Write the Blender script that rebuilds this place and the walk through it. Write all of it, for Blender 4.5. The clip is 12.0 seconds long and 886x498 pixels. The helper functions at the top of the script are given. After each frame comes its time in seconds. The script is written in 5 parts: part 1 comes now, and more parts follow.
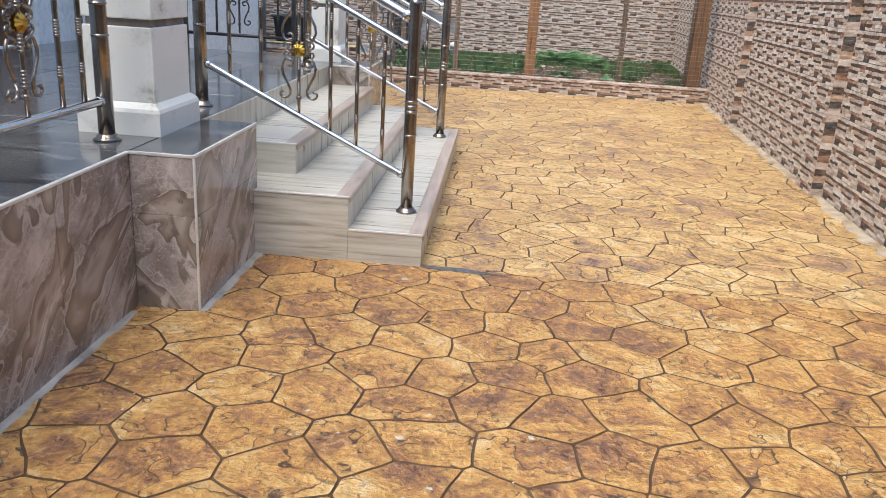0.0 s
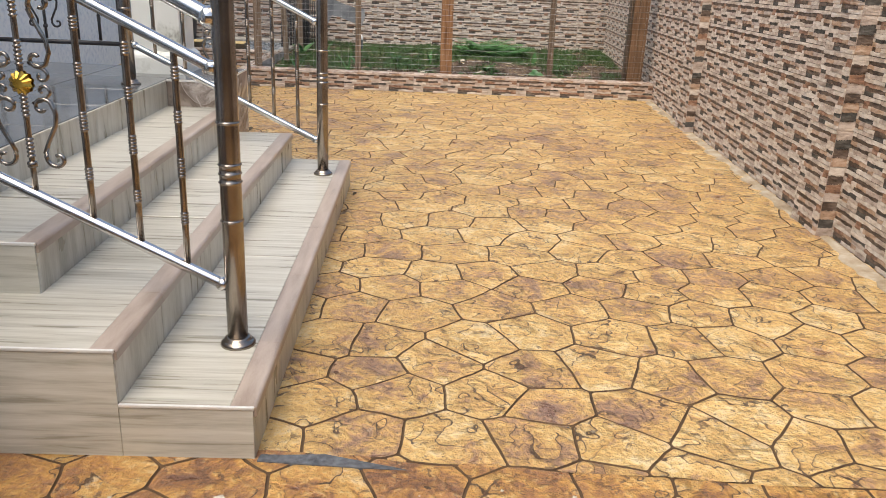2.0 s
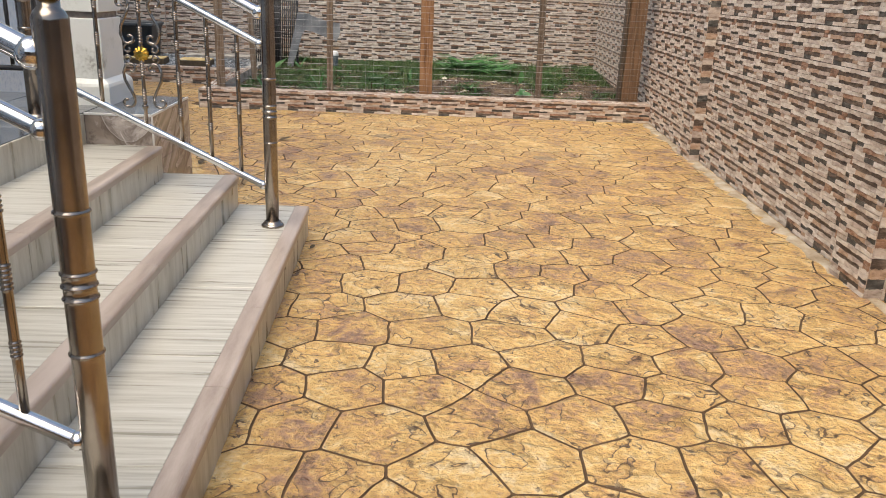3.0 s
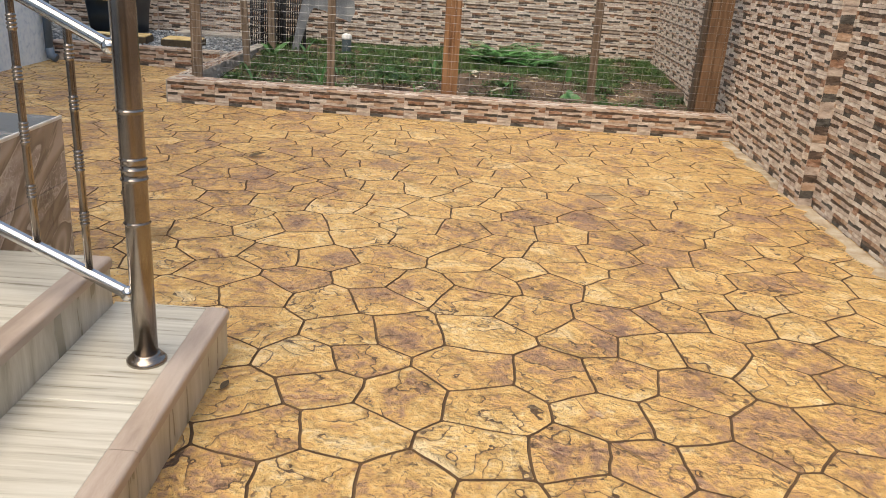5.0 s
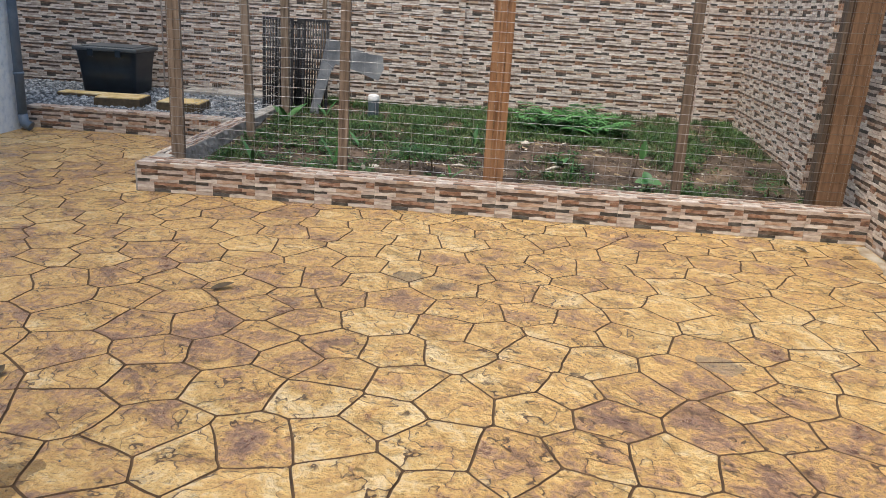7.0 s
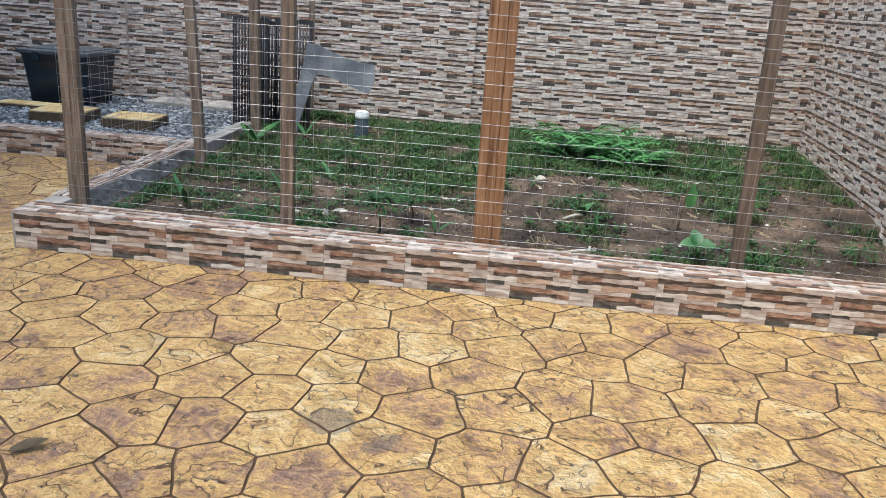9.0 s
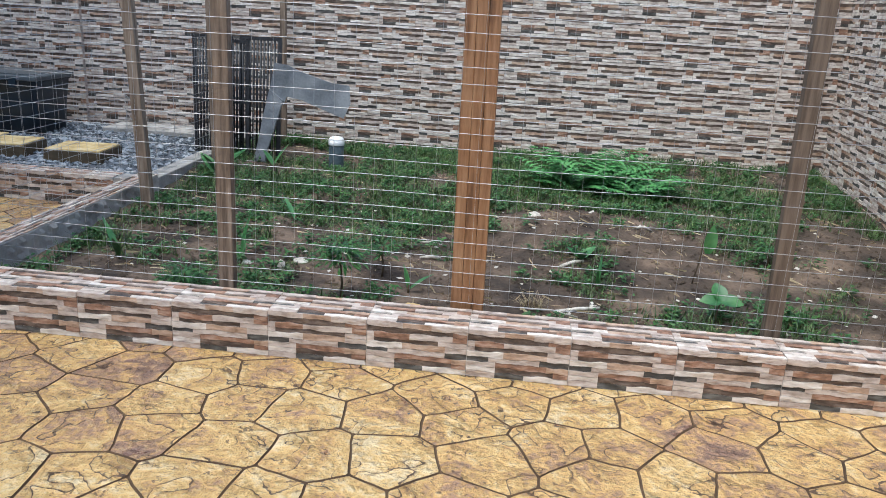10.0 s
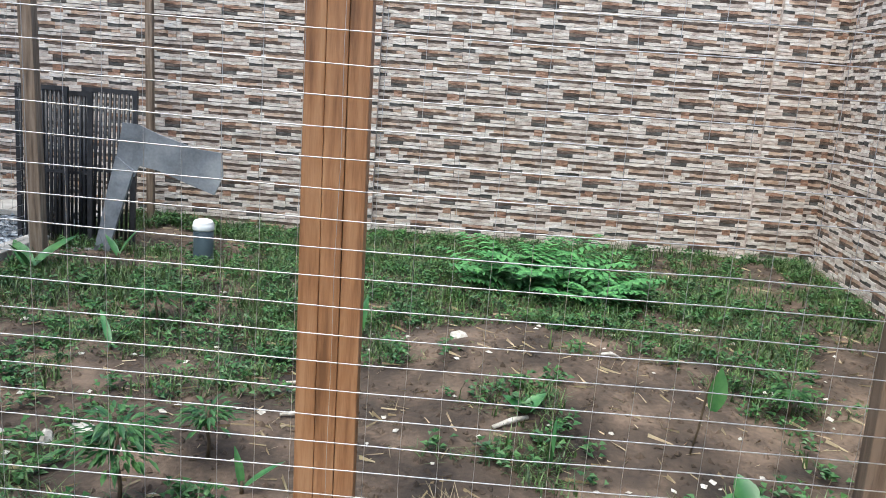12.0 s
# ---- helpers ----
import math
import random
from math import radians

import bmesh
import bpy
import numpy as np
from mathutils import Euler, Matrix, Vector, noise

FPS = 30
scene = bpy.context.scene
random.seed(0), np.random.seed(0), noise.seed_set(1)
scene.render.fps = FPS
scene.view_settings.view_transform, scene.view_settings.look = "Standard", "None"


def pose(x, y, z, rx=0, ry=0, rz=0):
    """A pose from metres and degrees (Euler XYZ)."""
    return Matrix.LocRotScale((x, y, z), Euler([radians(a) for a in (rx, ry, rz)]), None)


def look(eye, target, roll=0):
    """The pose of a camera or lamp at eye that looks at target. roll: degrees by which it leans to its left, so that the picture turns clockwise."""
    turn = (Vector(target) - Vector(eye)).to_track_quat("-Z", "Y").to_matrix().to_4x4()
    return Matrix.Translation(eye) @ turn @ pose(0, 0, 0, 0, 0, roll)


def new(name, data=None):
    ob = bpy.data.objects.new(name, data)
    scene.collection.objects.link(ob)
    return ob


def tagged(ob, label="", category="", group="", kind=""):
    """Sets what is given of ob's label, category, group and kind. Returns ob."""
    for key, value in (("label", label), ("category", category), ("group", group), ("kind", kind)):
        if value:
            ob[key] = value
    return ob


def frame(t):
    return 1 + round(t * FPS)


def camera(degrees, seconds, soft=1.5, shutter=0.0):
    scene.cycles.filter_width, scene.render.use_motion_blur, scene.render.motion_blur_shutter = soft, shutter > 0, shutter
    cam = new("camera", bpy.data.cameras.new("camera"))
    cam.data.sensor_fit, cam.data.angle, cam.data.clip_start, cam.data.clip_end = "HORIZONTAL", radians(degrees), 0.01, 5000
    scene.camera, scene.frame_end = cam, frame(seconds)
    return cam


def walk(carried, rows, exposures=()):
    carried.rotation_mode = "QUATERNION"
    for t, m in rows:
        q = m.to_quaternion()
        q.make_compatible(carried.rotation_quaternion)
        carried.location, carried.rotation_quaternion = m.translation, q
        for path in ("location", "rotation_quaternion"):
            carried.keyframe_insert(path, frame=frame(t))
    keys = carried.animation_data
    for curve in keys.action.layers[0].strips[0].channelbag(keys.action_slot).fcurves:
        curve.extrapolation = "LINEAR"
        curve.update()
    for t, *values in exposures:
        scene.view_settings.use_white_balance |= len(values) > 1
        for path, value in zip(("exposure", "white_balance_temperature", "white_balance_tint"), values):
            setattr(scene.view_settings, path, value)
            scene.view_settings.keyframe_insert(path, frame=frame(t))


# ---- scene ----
cam = camera(59.1, 12.0, soft=0.9, shutter=0.08)
PATH = [
    (0, (0.463, 0.438, 1.484), (0.359, 2.33, 0.845), 3.7),
    (0.5, (0.534, 0.921, 1.439), (0.506, 2.805, 0.77), 2.3),
    (1, (0.614, 1.37, 1.429), (0.67, 3.246, 0.738), 1.9),
    (1.5, (0.661, 1.858, 1.473), (0.708, 3.738, 0.791), 2.1),
    (2, (0.603, 2.369, 1.469), (0.676, 4.255, 0.806), 2.6),
    (2.5, (0.642, 2.844, 1.433), (0.736, 4.731, 0.777), 2.6),
    (3, (0.69, 3.277, 1.474), (0.798, 5.17, 0.839), 2.6),
    (3.2, (0.665, 3.506, 1.458), (0.786, 5.4, 0.826), 2.7),
    (4.8, (0.862, 5.0, 1.446), (0.919, 6.882, 0.771), 4.2),
    (5, (0.856, 5.239, 1.441), (0.89, 7.116, 0.751), 4.2),
    (5.5, (0.869, 5.67, 1.439), (0.803, 7.552, 0.765), 3.4),
    (6, (0.781, 6.134, 1.44), (0.649, 8.027, 0.809), 2.9),
    (6.5, (0.73, 6.641, 1.468), (0.623, 8.542, 0.859), 3.1),
    (7, (0.851, 7.084, 1.513), (0.768, 8.988, 0.907), 3.7),
    (7.2, (0.861, 7.238, 1.515), (0.791, 9.141, 0.906), 4.0),
    (8.8, (1.106, 8.56, 1.564), (0.949, 10.452, 0.935), 4.3),
    (9, (1.081, 8.727, 1.547), (0.91, 10.621, 0.927), 4.1),
    (9.5, (1.059, 9.181, 1.522), (0.885, 11.079, 0.916), 3.8),
    (10, (1.134, 9.552, 1.569), (0.956, 11.453, 0.972), 3.3),
    (10.5, (1.14, 9.911, 1.517), (1.026, 11.824, 0.945), 3.9),
    (10.7, (1.123, 10.11, 1.51), (1.124, 12.035, 0.975), 5.1),
    (11, (1.139, 10.421, 1.464), (1.217, 12.347, 0.931), 5.6),
    (11.3, (1.18, 10.638, 1.51), (1.195, 12.57, 0.987), 5.2),
    (11.5, (1.235, 10.781, 1.529), (1.179, 12.716, 1.026), 4.5),
    (12, (1.246, 11.156, 1.449), (1.196, 13.109, 1.021), 4.3),
]
walk(cam, [(t, look(eye, target, roll)) for t, eye, target, roll in PATH],
     exposures=((0, 0.80, 6350, 8), (1, 0.72, 6650, 8), (2, 0.65, 6950, 8), (5, 0.58, 7450, 8), (6.4, 0.58, 7900, 8), (7, 0.55, 6650, 7), (9, 0.66, 5950, 4), (10, 0.68, 5700, 3), (12, 1.04, 5950, 3)))

# ---- world, sun, exposure ----
world = bpy.data.worlds.new("world")
scene.world = world
world.use_nodes = True
wn = world.node_tree.nodes
sky = wn.new("ShaderNodeTexSky")
sky.sky_type = "NISHITA"
sky.sun_disc = False
sky.sun_elevation = radians(64)
sky.sun_rotation = radians(214)
sky.air_density, sky.dust_density = 1.0, 4.0
wn["Background"].inputs["Strength"].default_value = 0.15
world.node_tree.links.new(sky.outputs[0], wn["Background"].inputs[0])
sun = new("sun", bpy.data.lights.new("sun", "SUN"))
sun.data.energy, sun.data.angle, sun.data.color = 1.6, radians(60), (1.0, 0.95, 0.88)
sun.matrix_world = look((-2.7, -4.0, 10), (0, 0, 0))


# ---- builders ----
def box(bm, x0, y0, z0, x1, y1, z1, mi=0):
    v = [bm.verts.new(p) for p in ((x0, y0, z0), (x1, y0, z0), (x1, y1, z0), (x0, y1, z0),
                                   (x0, y0, z1), (x1, y0, z1), (x1, y1, z1), (x0, y1, z1))]
    for q in ((3, 2, 1, 0), (4, 5, 6, 7), (0, 1, 5, 4), (1, 2, 6, 5), (2, 3, 7, 6), (3, 0, 4, 7)):
        bm.faces.new([v[i] for i in q]).material_index = mi
    return v


def bevelled(bm, w=0.004, seg=2):
    bmesh.ops.bevel(bm, geom=bm.edges[:], offset=w, segments=seg, affect="EDGES", profile=0.5)
    return bm


def boxed(x0, y0, z0, x1, y1, z1, w=0.004, seg=2):
    bm = bmesh.new()
    box(bm, x0, y0, z0, x1, y1, z1)
    return bevelled(bm, w, seg) if w else bm


def lathe(bm, profile, base=(0, 0, 0), axis=(0, 0, 1), n=16):
    """Turned body: profile rows of (radius, height) along axis from base."""
    q = Vector(axis).to_track_quat("Z", "Y").to_matrix()
    rings = []
    for r, h in profile:
        rings.append([bm.verts.new(Vector(base) + q @ Vector((r * math.cos(2 * math.pi * i / n), r * math.sin(2 * math.pi * i / n), h))) for i in range(n)])
    for a, b in zip(rings, rings[1:]):
        for i in range(n):
            f = bm.faces.new((a[i], a[(i + 1) % n], b[(i + 1) % n], b[i]))
            f.smooth = True
    bm.faces.new(rings[0][::-1])
    bm.faces.new(rings[-1])
    return bm


def sweep(bm, pts, r, n=8, caps=True):
    """A round bar of radius r (number or list) along points."""
    pts = [Vector(p) for p in pts]
    rs = r if isinstance(r, (list, tuple)) else [r] * len(pts)
    rings, side = [], None
    for i, p in enumerate(pts):
        d = (pts[min(i + 1, len(pts) - 1)] - pts[max(i - 1, 0)]).normalized()
        if side is None:
            side = d.orthogonal().normalized()
        side = (side - d * side.dot(d)).normalized()
        up = d.cross(side)
        rings.append([bm.verts.new(p + rs[i] * (math.cos(2 * math.pi * k / n) * side + math.sin(2 * math.pi * k / n) * up)) for k in range(n)])
    for a, b in zip(rings, rings[1:]):
        for k in range(n):
            f = bm.faces.new((a[k], a[(k + 1) % n], b[(k + 1) % n], b[k]))
            f.smooth = True
    if caps:
        bm.faces.new(rings[0][::-1])
        bm.faces.new(rings[-1])
    return bm


def mesh_of(name, bm, *materials):
    bmesh.ops.recalc_face_normals(bm, faces=bm.faces[:])
    me = bpy.data.meshes.new(name)
    bm.to_mesh(me)
    bm.free()
    for m in materials:
        me.materials.append(m)
    return me


def part(name, bm, material, parent=None, label=""):
    mats = material if isinstance(material, (list, tuple)) else (material,)
    ob = new(name, mesh_of(name, bm, *mats))
    ob.parent = parent
    return tagged(ob, label)


def piece(name, me, parent, m):
    ob = new(name, me)
    ob.parent = parent
    ob.matrix_basis = m
    return ob


def thing(name, label, category, group="", kind="", at=(0, 0, 0)):
    ob = new(name)
    ob.location = at
    return tagged(ob, label, category, group, kind)


# ---- materials ----
def material(name, colours, scale=6.0, rough=0.6, metal=0.0, bump=0.2, fine=60.0, detail=6.0, stretch=(1, 1, 1), vary=0.0,
             spread=(0.3, 0.7), island=False, rough_var=0.1, distort=0.0, bump_dist=0.01, coords="Object"):
    """Noise-driven surface: a ramp of base colours at one scale, grain at another, relief from both."""
    m = bpy.data.materials.new(name)
    m.use_nodes = True
    nt = m.node_tree
    b = nt.nodes["Principled BSDF"]
    L = nt.links.new
    tc = nt.nodes.new("ShaderNodeTexCoord")
    mp = nt.nodes.new("ShaderNodeMapping")
    mp.inputs["Scale"].default_value = stretch
    if coords == "World":
        src = nt.nodes.new("ShaderNodeNewGeometry").outputs["Position"]
    else:
        src = tc.outputs[coords]
    L(src, mp.inputs["Vector"])
    vec = mp.outputs[0]
    rnd = None
    if vary or island:
        if island:
            rnd = nt.nodes.new("ShaderNodeNewGeometry").outputs["Random Per Island"]
        else:
            rnd = nt.nodes.new("ShaderNodeObjectInfo").outputs["Random"]
    n1 = nt.nodes.new("ShaderNodeTexNoise")
    n1.inputs["Scale"].default_value, n1.inputs["Detail"].default_value, n1.inputs["Distortion"].default_value = scale, detail, distort
    n2 = nt.nodes.new("ShaderNodeTexNoise")
    n2.inputs["Scale"].default_value, n2.inputs["Detail"].default_value = fine, 4.0
    L(vec, n1.inputs["Vector"]), L(vec, n2.inputs["Vector"])
    ramp = nt.nodes.new("ShaderNodeValToRGB")
    els = ramp.color_ramp.elements
    while len(els) < len(colours):
        els.new(0.5)
    for i, c in enumerate(colours):
        els[i].position = spread[0] + (spread[1] - spread[0]) * i / max(1, len(colours) - 1)
        els[i].color = (*c, 1)
    mix = nt.nodes.new("ShaderNodeMath")
    mix.operation = "MULTIPLY_ADD"
    L(n2.outputs[0], mix.inputs[0])
    mix.inputs[1].default_value = 0.25
    sub = nt.nodes.new("ShaderNodeMath")
    sub.operation = "SUBTRACT"
    L(n1.outputs[0], sub.inputs[0])
    sub.inputs[1].default_value = 0.125
    L(sub.outputs[0], mix.inputs[2])
    val = mix.outputs[0]
    if rnd is not None:
        add = nt.nodes.new("ShaderNodeMath")
        add.operation = "MULTIPLY_ADD"
        L(rnd, add.inputs[0])
        add.inputs[1].default_value = vary
        off = nt.nodes.new("ShaderNodeMath")
        off.operation = "SUBTRACT"
        L(val, off.inputs[0])
        off.inputs[1].default_value = vary / 2
        L(off.outputs[0], add.inputs[2])
        val = add.outputs[0]
    L(val, ramp.inputs[0])
    L(ramp.outputs[0], b.inputs["Base Color"])
    b.inputs["Metallic"].default_value = metal
    rr = nt.nodes.new("ShaderNodeMapRange")
    rr.inputs["To Min"].default_value, rr.inputs["To Max"].default_value = max(0.02, rough - rough_var), min(1, rough + rough_var)
    L(n1.outputs[0], rr.inputs["Value"])
    L(rr.outputs[0], b.inputs["Roughness"])
    if bump:
        bp = nt.nodes.new("ShaderNodeBump")
        bp.inputs["Strength"].default_value, bp.inputs["Distance"].default_value = bump, bump_dist
        L(mix.outputs[0], bp.inputs["Height"])
        L(bp.outputs[0], b.inputs["Normal"])
    return m


def nodes_of(m):
    m.use_nodes = True
    nt = m.node_tree
    return nt, nt.nodes, nt.links.new, nt.nodes["Principled BSDF"]


def noise_node(nt, vec, scale, detail=4.0, rough=0.5, distort=0.0):
    n = nt.nodes.new("ShaderNodeTexNoise")
    for k, v in (("Scale", scale), ("Detail", detail), ("Roughness", rough), ("Distortion", distort)):
        n.inputs[k].default_value = v
    nt.links.new(vec, n.inputs["Vector"])
    return n.outputs[0]


def calc(nt, op, a, b=0.0, c=0.0):
    n = nt.nodes.new("ShaderNodeMath")
    n.operation = op
    for i, v in enumerate((a, b, c)):
        if isinstance(v, (int, float)):
            n.inputs[i].default_value = v
        else:
            nt.links.new(v, n.inputs[i])
    return n.outputs[0]


def ramp_node(nt, fac, stops, smooth=False):
    r = nt.nodes.new("ShaderNodeValToRGB")
    els = r.color_ramp.elements
    while len(els) < len(stops):
        els.new(0.5)
    for e, (p, c) in zip(els, stops):
        e.position, e.color = p, (*c, 1)
    if smooth:
        r.color_ramp.interpolation = "EASE"
    nt.links.new(fac, r.inputs[0])
    return r.outputs[0]


def mix_node(nt, fac, a, b, blend="MIX"):
    n = nt.nodes.new("ShaderNodeMix")
    n.data_type, n.blend_type = "RGBA", blend
    for sock, v in ((n.inputs[0], fac), (n.inputs[6], a), (n.inputs[7], b)):
        if isinstance(v, (int, float)):
            sock.default_value = v
        elif isinstance(v, tuple):
            sock.default_value = (*v, 1)
        else:
            nt.links.new(v, sock)
    return n.outputs[2]


def paving_material(name, stops, island=False):
    """Sealed stamped concrete: colour drifts over the slab and from stone to stone, with slate-like cleft ledges."""
    m = bpy.data.materials.new(name)
    nt, N, L, b = nodes_of(m)
    geo = N.new("ShaderNodeNewGeometry")
    pos = geo.outputs["Position"]
    rnd = geo.outputs["Random Per Island"] if island else N.new("ShaderNodeObjectInfo").outputs["Random"]
    shift = N.new("ShaderNodeVectorMath")
    shift.operation = "ADD"
    comb = N.new("ShaderNodeCombineXYZ")
    L(calc(nt, "MULTIPLY", rnd, 37.0), comb.inputs[0])
    L(calc(nt, "MULTIPLY", rnd, 91.0), comb.inputs[2])
    L(pos, shift.inputs[0]), L(comb.outputs[0], shift.inputs[1])
    own = shift.outputs[0]
    big = noise_node(nt, pos, 0.8, 3)
    mid = noise_node(nt, own, 5.5, 8, 0.62, 0.9)
    fine = noise_node(nt, own, 38, 5, 0.6)
    led = calc(nt, "MULTIPLY", noise_node(nt, own, 4.8, 3.5, 0.42, 0.35), 6.5)
    saw = calc(nt, "FRACT", led)
    shelf = calc(nt, "FRACT", calc(nt, "MULTIPLY", calc(nt, "FLOOR", led), 0.381))
    v = calc(nt, "MULTIPLY_ADD", calc(nt, "MULTIPLY_ADD", mid, 1.25, -0.125), 0.62, calc(nt, "MULTIPLY_ADD", big, 0.30, calc(nt, "MULTIPLY_ADD", rnd, 0.11, calc(nt, "MULTIPLY_ADD", fine, 0.46, -0.275))))
    v = calc(nt, "MULTIPLY_ADD", shelf, 0.08, calc(nt, "SUBTRACT", v, 0.01))
    if not island:
        # the stamp's release powder stays in the hollow middle of each stone
        tc = N.new("ShaderNodeTexCoord")
        ln = N.new("ShaderNodeVectorMath")
        ln.operation = "LENGTH"
        L(tc.outputs["Object"], ln.inputs[0])
        v = calc(nt, "ADD", v, calc(nt, "MULTIPLY_ADD", ln.outputs["Value"], 0.42, -0.045))
    else:
        v = calc(nt, "SUBTRACT", v, 0.02)
    col = ramp_node(nt, v, stops)
    mask = ramp_node(nt, noise_node(nt, own, 4.3, 2), [(0.43, (0, 0, 0)), (0.50, (1, 1, 1))])
    # painted shade beneath each ledge: dark at the cliff, fading outward
    ledge_shade = calc(nt, "MAXIMUM", calc(nt, "MULTIPLY_ADD", saw, -3.6, 1.0), 0.0)
    edge = calc(nt, "MULTIPLY", calc(nt, "MULTIPLY", calc(nt, "POWER", ledge_shade, 1.6), mask), calc(nt, "GREATER_THAN", mid, 0.38))
    stroke_map = N.new("ShaderNodeMapping")
    stroke_map.inputs["Rotation"].default_value = (0, 0, 0.6)
    stroke_map.inputs["Scale"].default_value = (20.0, 62.0, 20.0)
    L(own, stroke_map.inputs["Vector"])
    strokes = calc(nt, "MULTIPLY", calc(nt, "GREATER_THAN", noise_node(nt, stroke_map.outputs[0], 1.0, 5, 0.68, 1.1), 0.605), calc(nt, "GREATER_THAN", noise_node(nt, own, 3.7, 2), 0.47))
    crisp = calc(nt, "MULTIPLY", calc(nt, "MULTIPLY", calc(nt, "LESS_THAN", saw, 0.07), mask), calc(nt, "GREATER_THAN", mid, 0.43))
    col = mix_node(nt, calc(nt, "MULTIPLY", edge, 0.55), col, (0.13, 0.066, 0.038))
    col = mix_node(nt, calc(nt, "MULTIPLY", crisp, 0.9), col, (0.07, 0.035, 0.02))
    col = mix_node(nt, calc(nt, "MULTIPLY", strokes, 0.65), col, (0.13, 0.068, 0.042))
    pits = calc(nt, "MULTIPLY", calc(nt, "GREATER_THAN", noise_node(nt, own, 26, 5, 0.7, 0.8), 0.6), calc(nt, "GREATER_THAN", noise_node(nt, own, 4.1, 2), 0.47))
    col = mix_node(nt, calc(nt, "MULTIPLY", pits, 0.75), col, (0.105, 0.055, 0.036))
    # pale beige patches by noise, painting some of the sky's sheen into the colour
    pale = calc(nt, "GREATER_THAN", noise_node(nt, pos, 7, 6, 0.7), 0.66)
    col = mix_node(nt, calc(nt, "MULTIPLY", pale, 0.35), col, (0.58, 0.50, 0.38))
    col = mix_node(nt, calc(nt, "MULTIPLY", calc(nt, "GREATER_THAN", fine, 0.60), 0.22), col, (0.66, 0.54, 0.34))
    # oil and leaf stains that lie on the slab
    warp = noise_node(nt, pos, 9, 4)
    for sx, sy, r, tint in ((-0.60, 9.09, 0.20, (0.10, 0.05, 0.015)), (0.47, 11.25, 0.15, (0.22, 0.19, 0.15)), (0.70, 11.15, 0.10, (0.17, 0.14, 0.12)), (2.0, 10.4, 0.14, (0.25, 0.21, 0.17))):
        d = N.new("ShaderNodeVectorMath")
        d.operation = "DISTANCE"
        L(pos, d.inputs[0])
        d.inputs[1].default_value = (sx, sy, 0)
        k = calc(nt, "LESS_THAN", calc(nt, "MULTIPLY_ADD", warp, r * 1.6, d.outputs["Value"]), r * 1.45)
        col = mix_node(nt, calc(nt, "MULTIPLY", k, 0.6), col, tint)
    L(col, b.inputs["Base Color"])
    L(calc(nt, "MULTIPLY_ADD", mid, 0.34, 0.16), b.inputs["Roughness"])
    h = calc(nt, "MULTIPLY_ADD", saw, calc(nt, "MULTIPLY", mask, 0.6), calc(nt, "MULTIPLY_ADD", fine, 0.85, calc(nt, "MULTIPLY_ADD", strokes, -0.30, calc(nt, "MULTIPLY", mid, 1.5))))
    bp = N.new("ShaderNodeBump")
    bp.inputs["Strength"].default_value, bp.inputs["Distance"].default_value = 1.0, 0.030
    L(h, bp.inputs["Height"]), L(bp.outputs[0], b.inputs["Normal"])
    return m


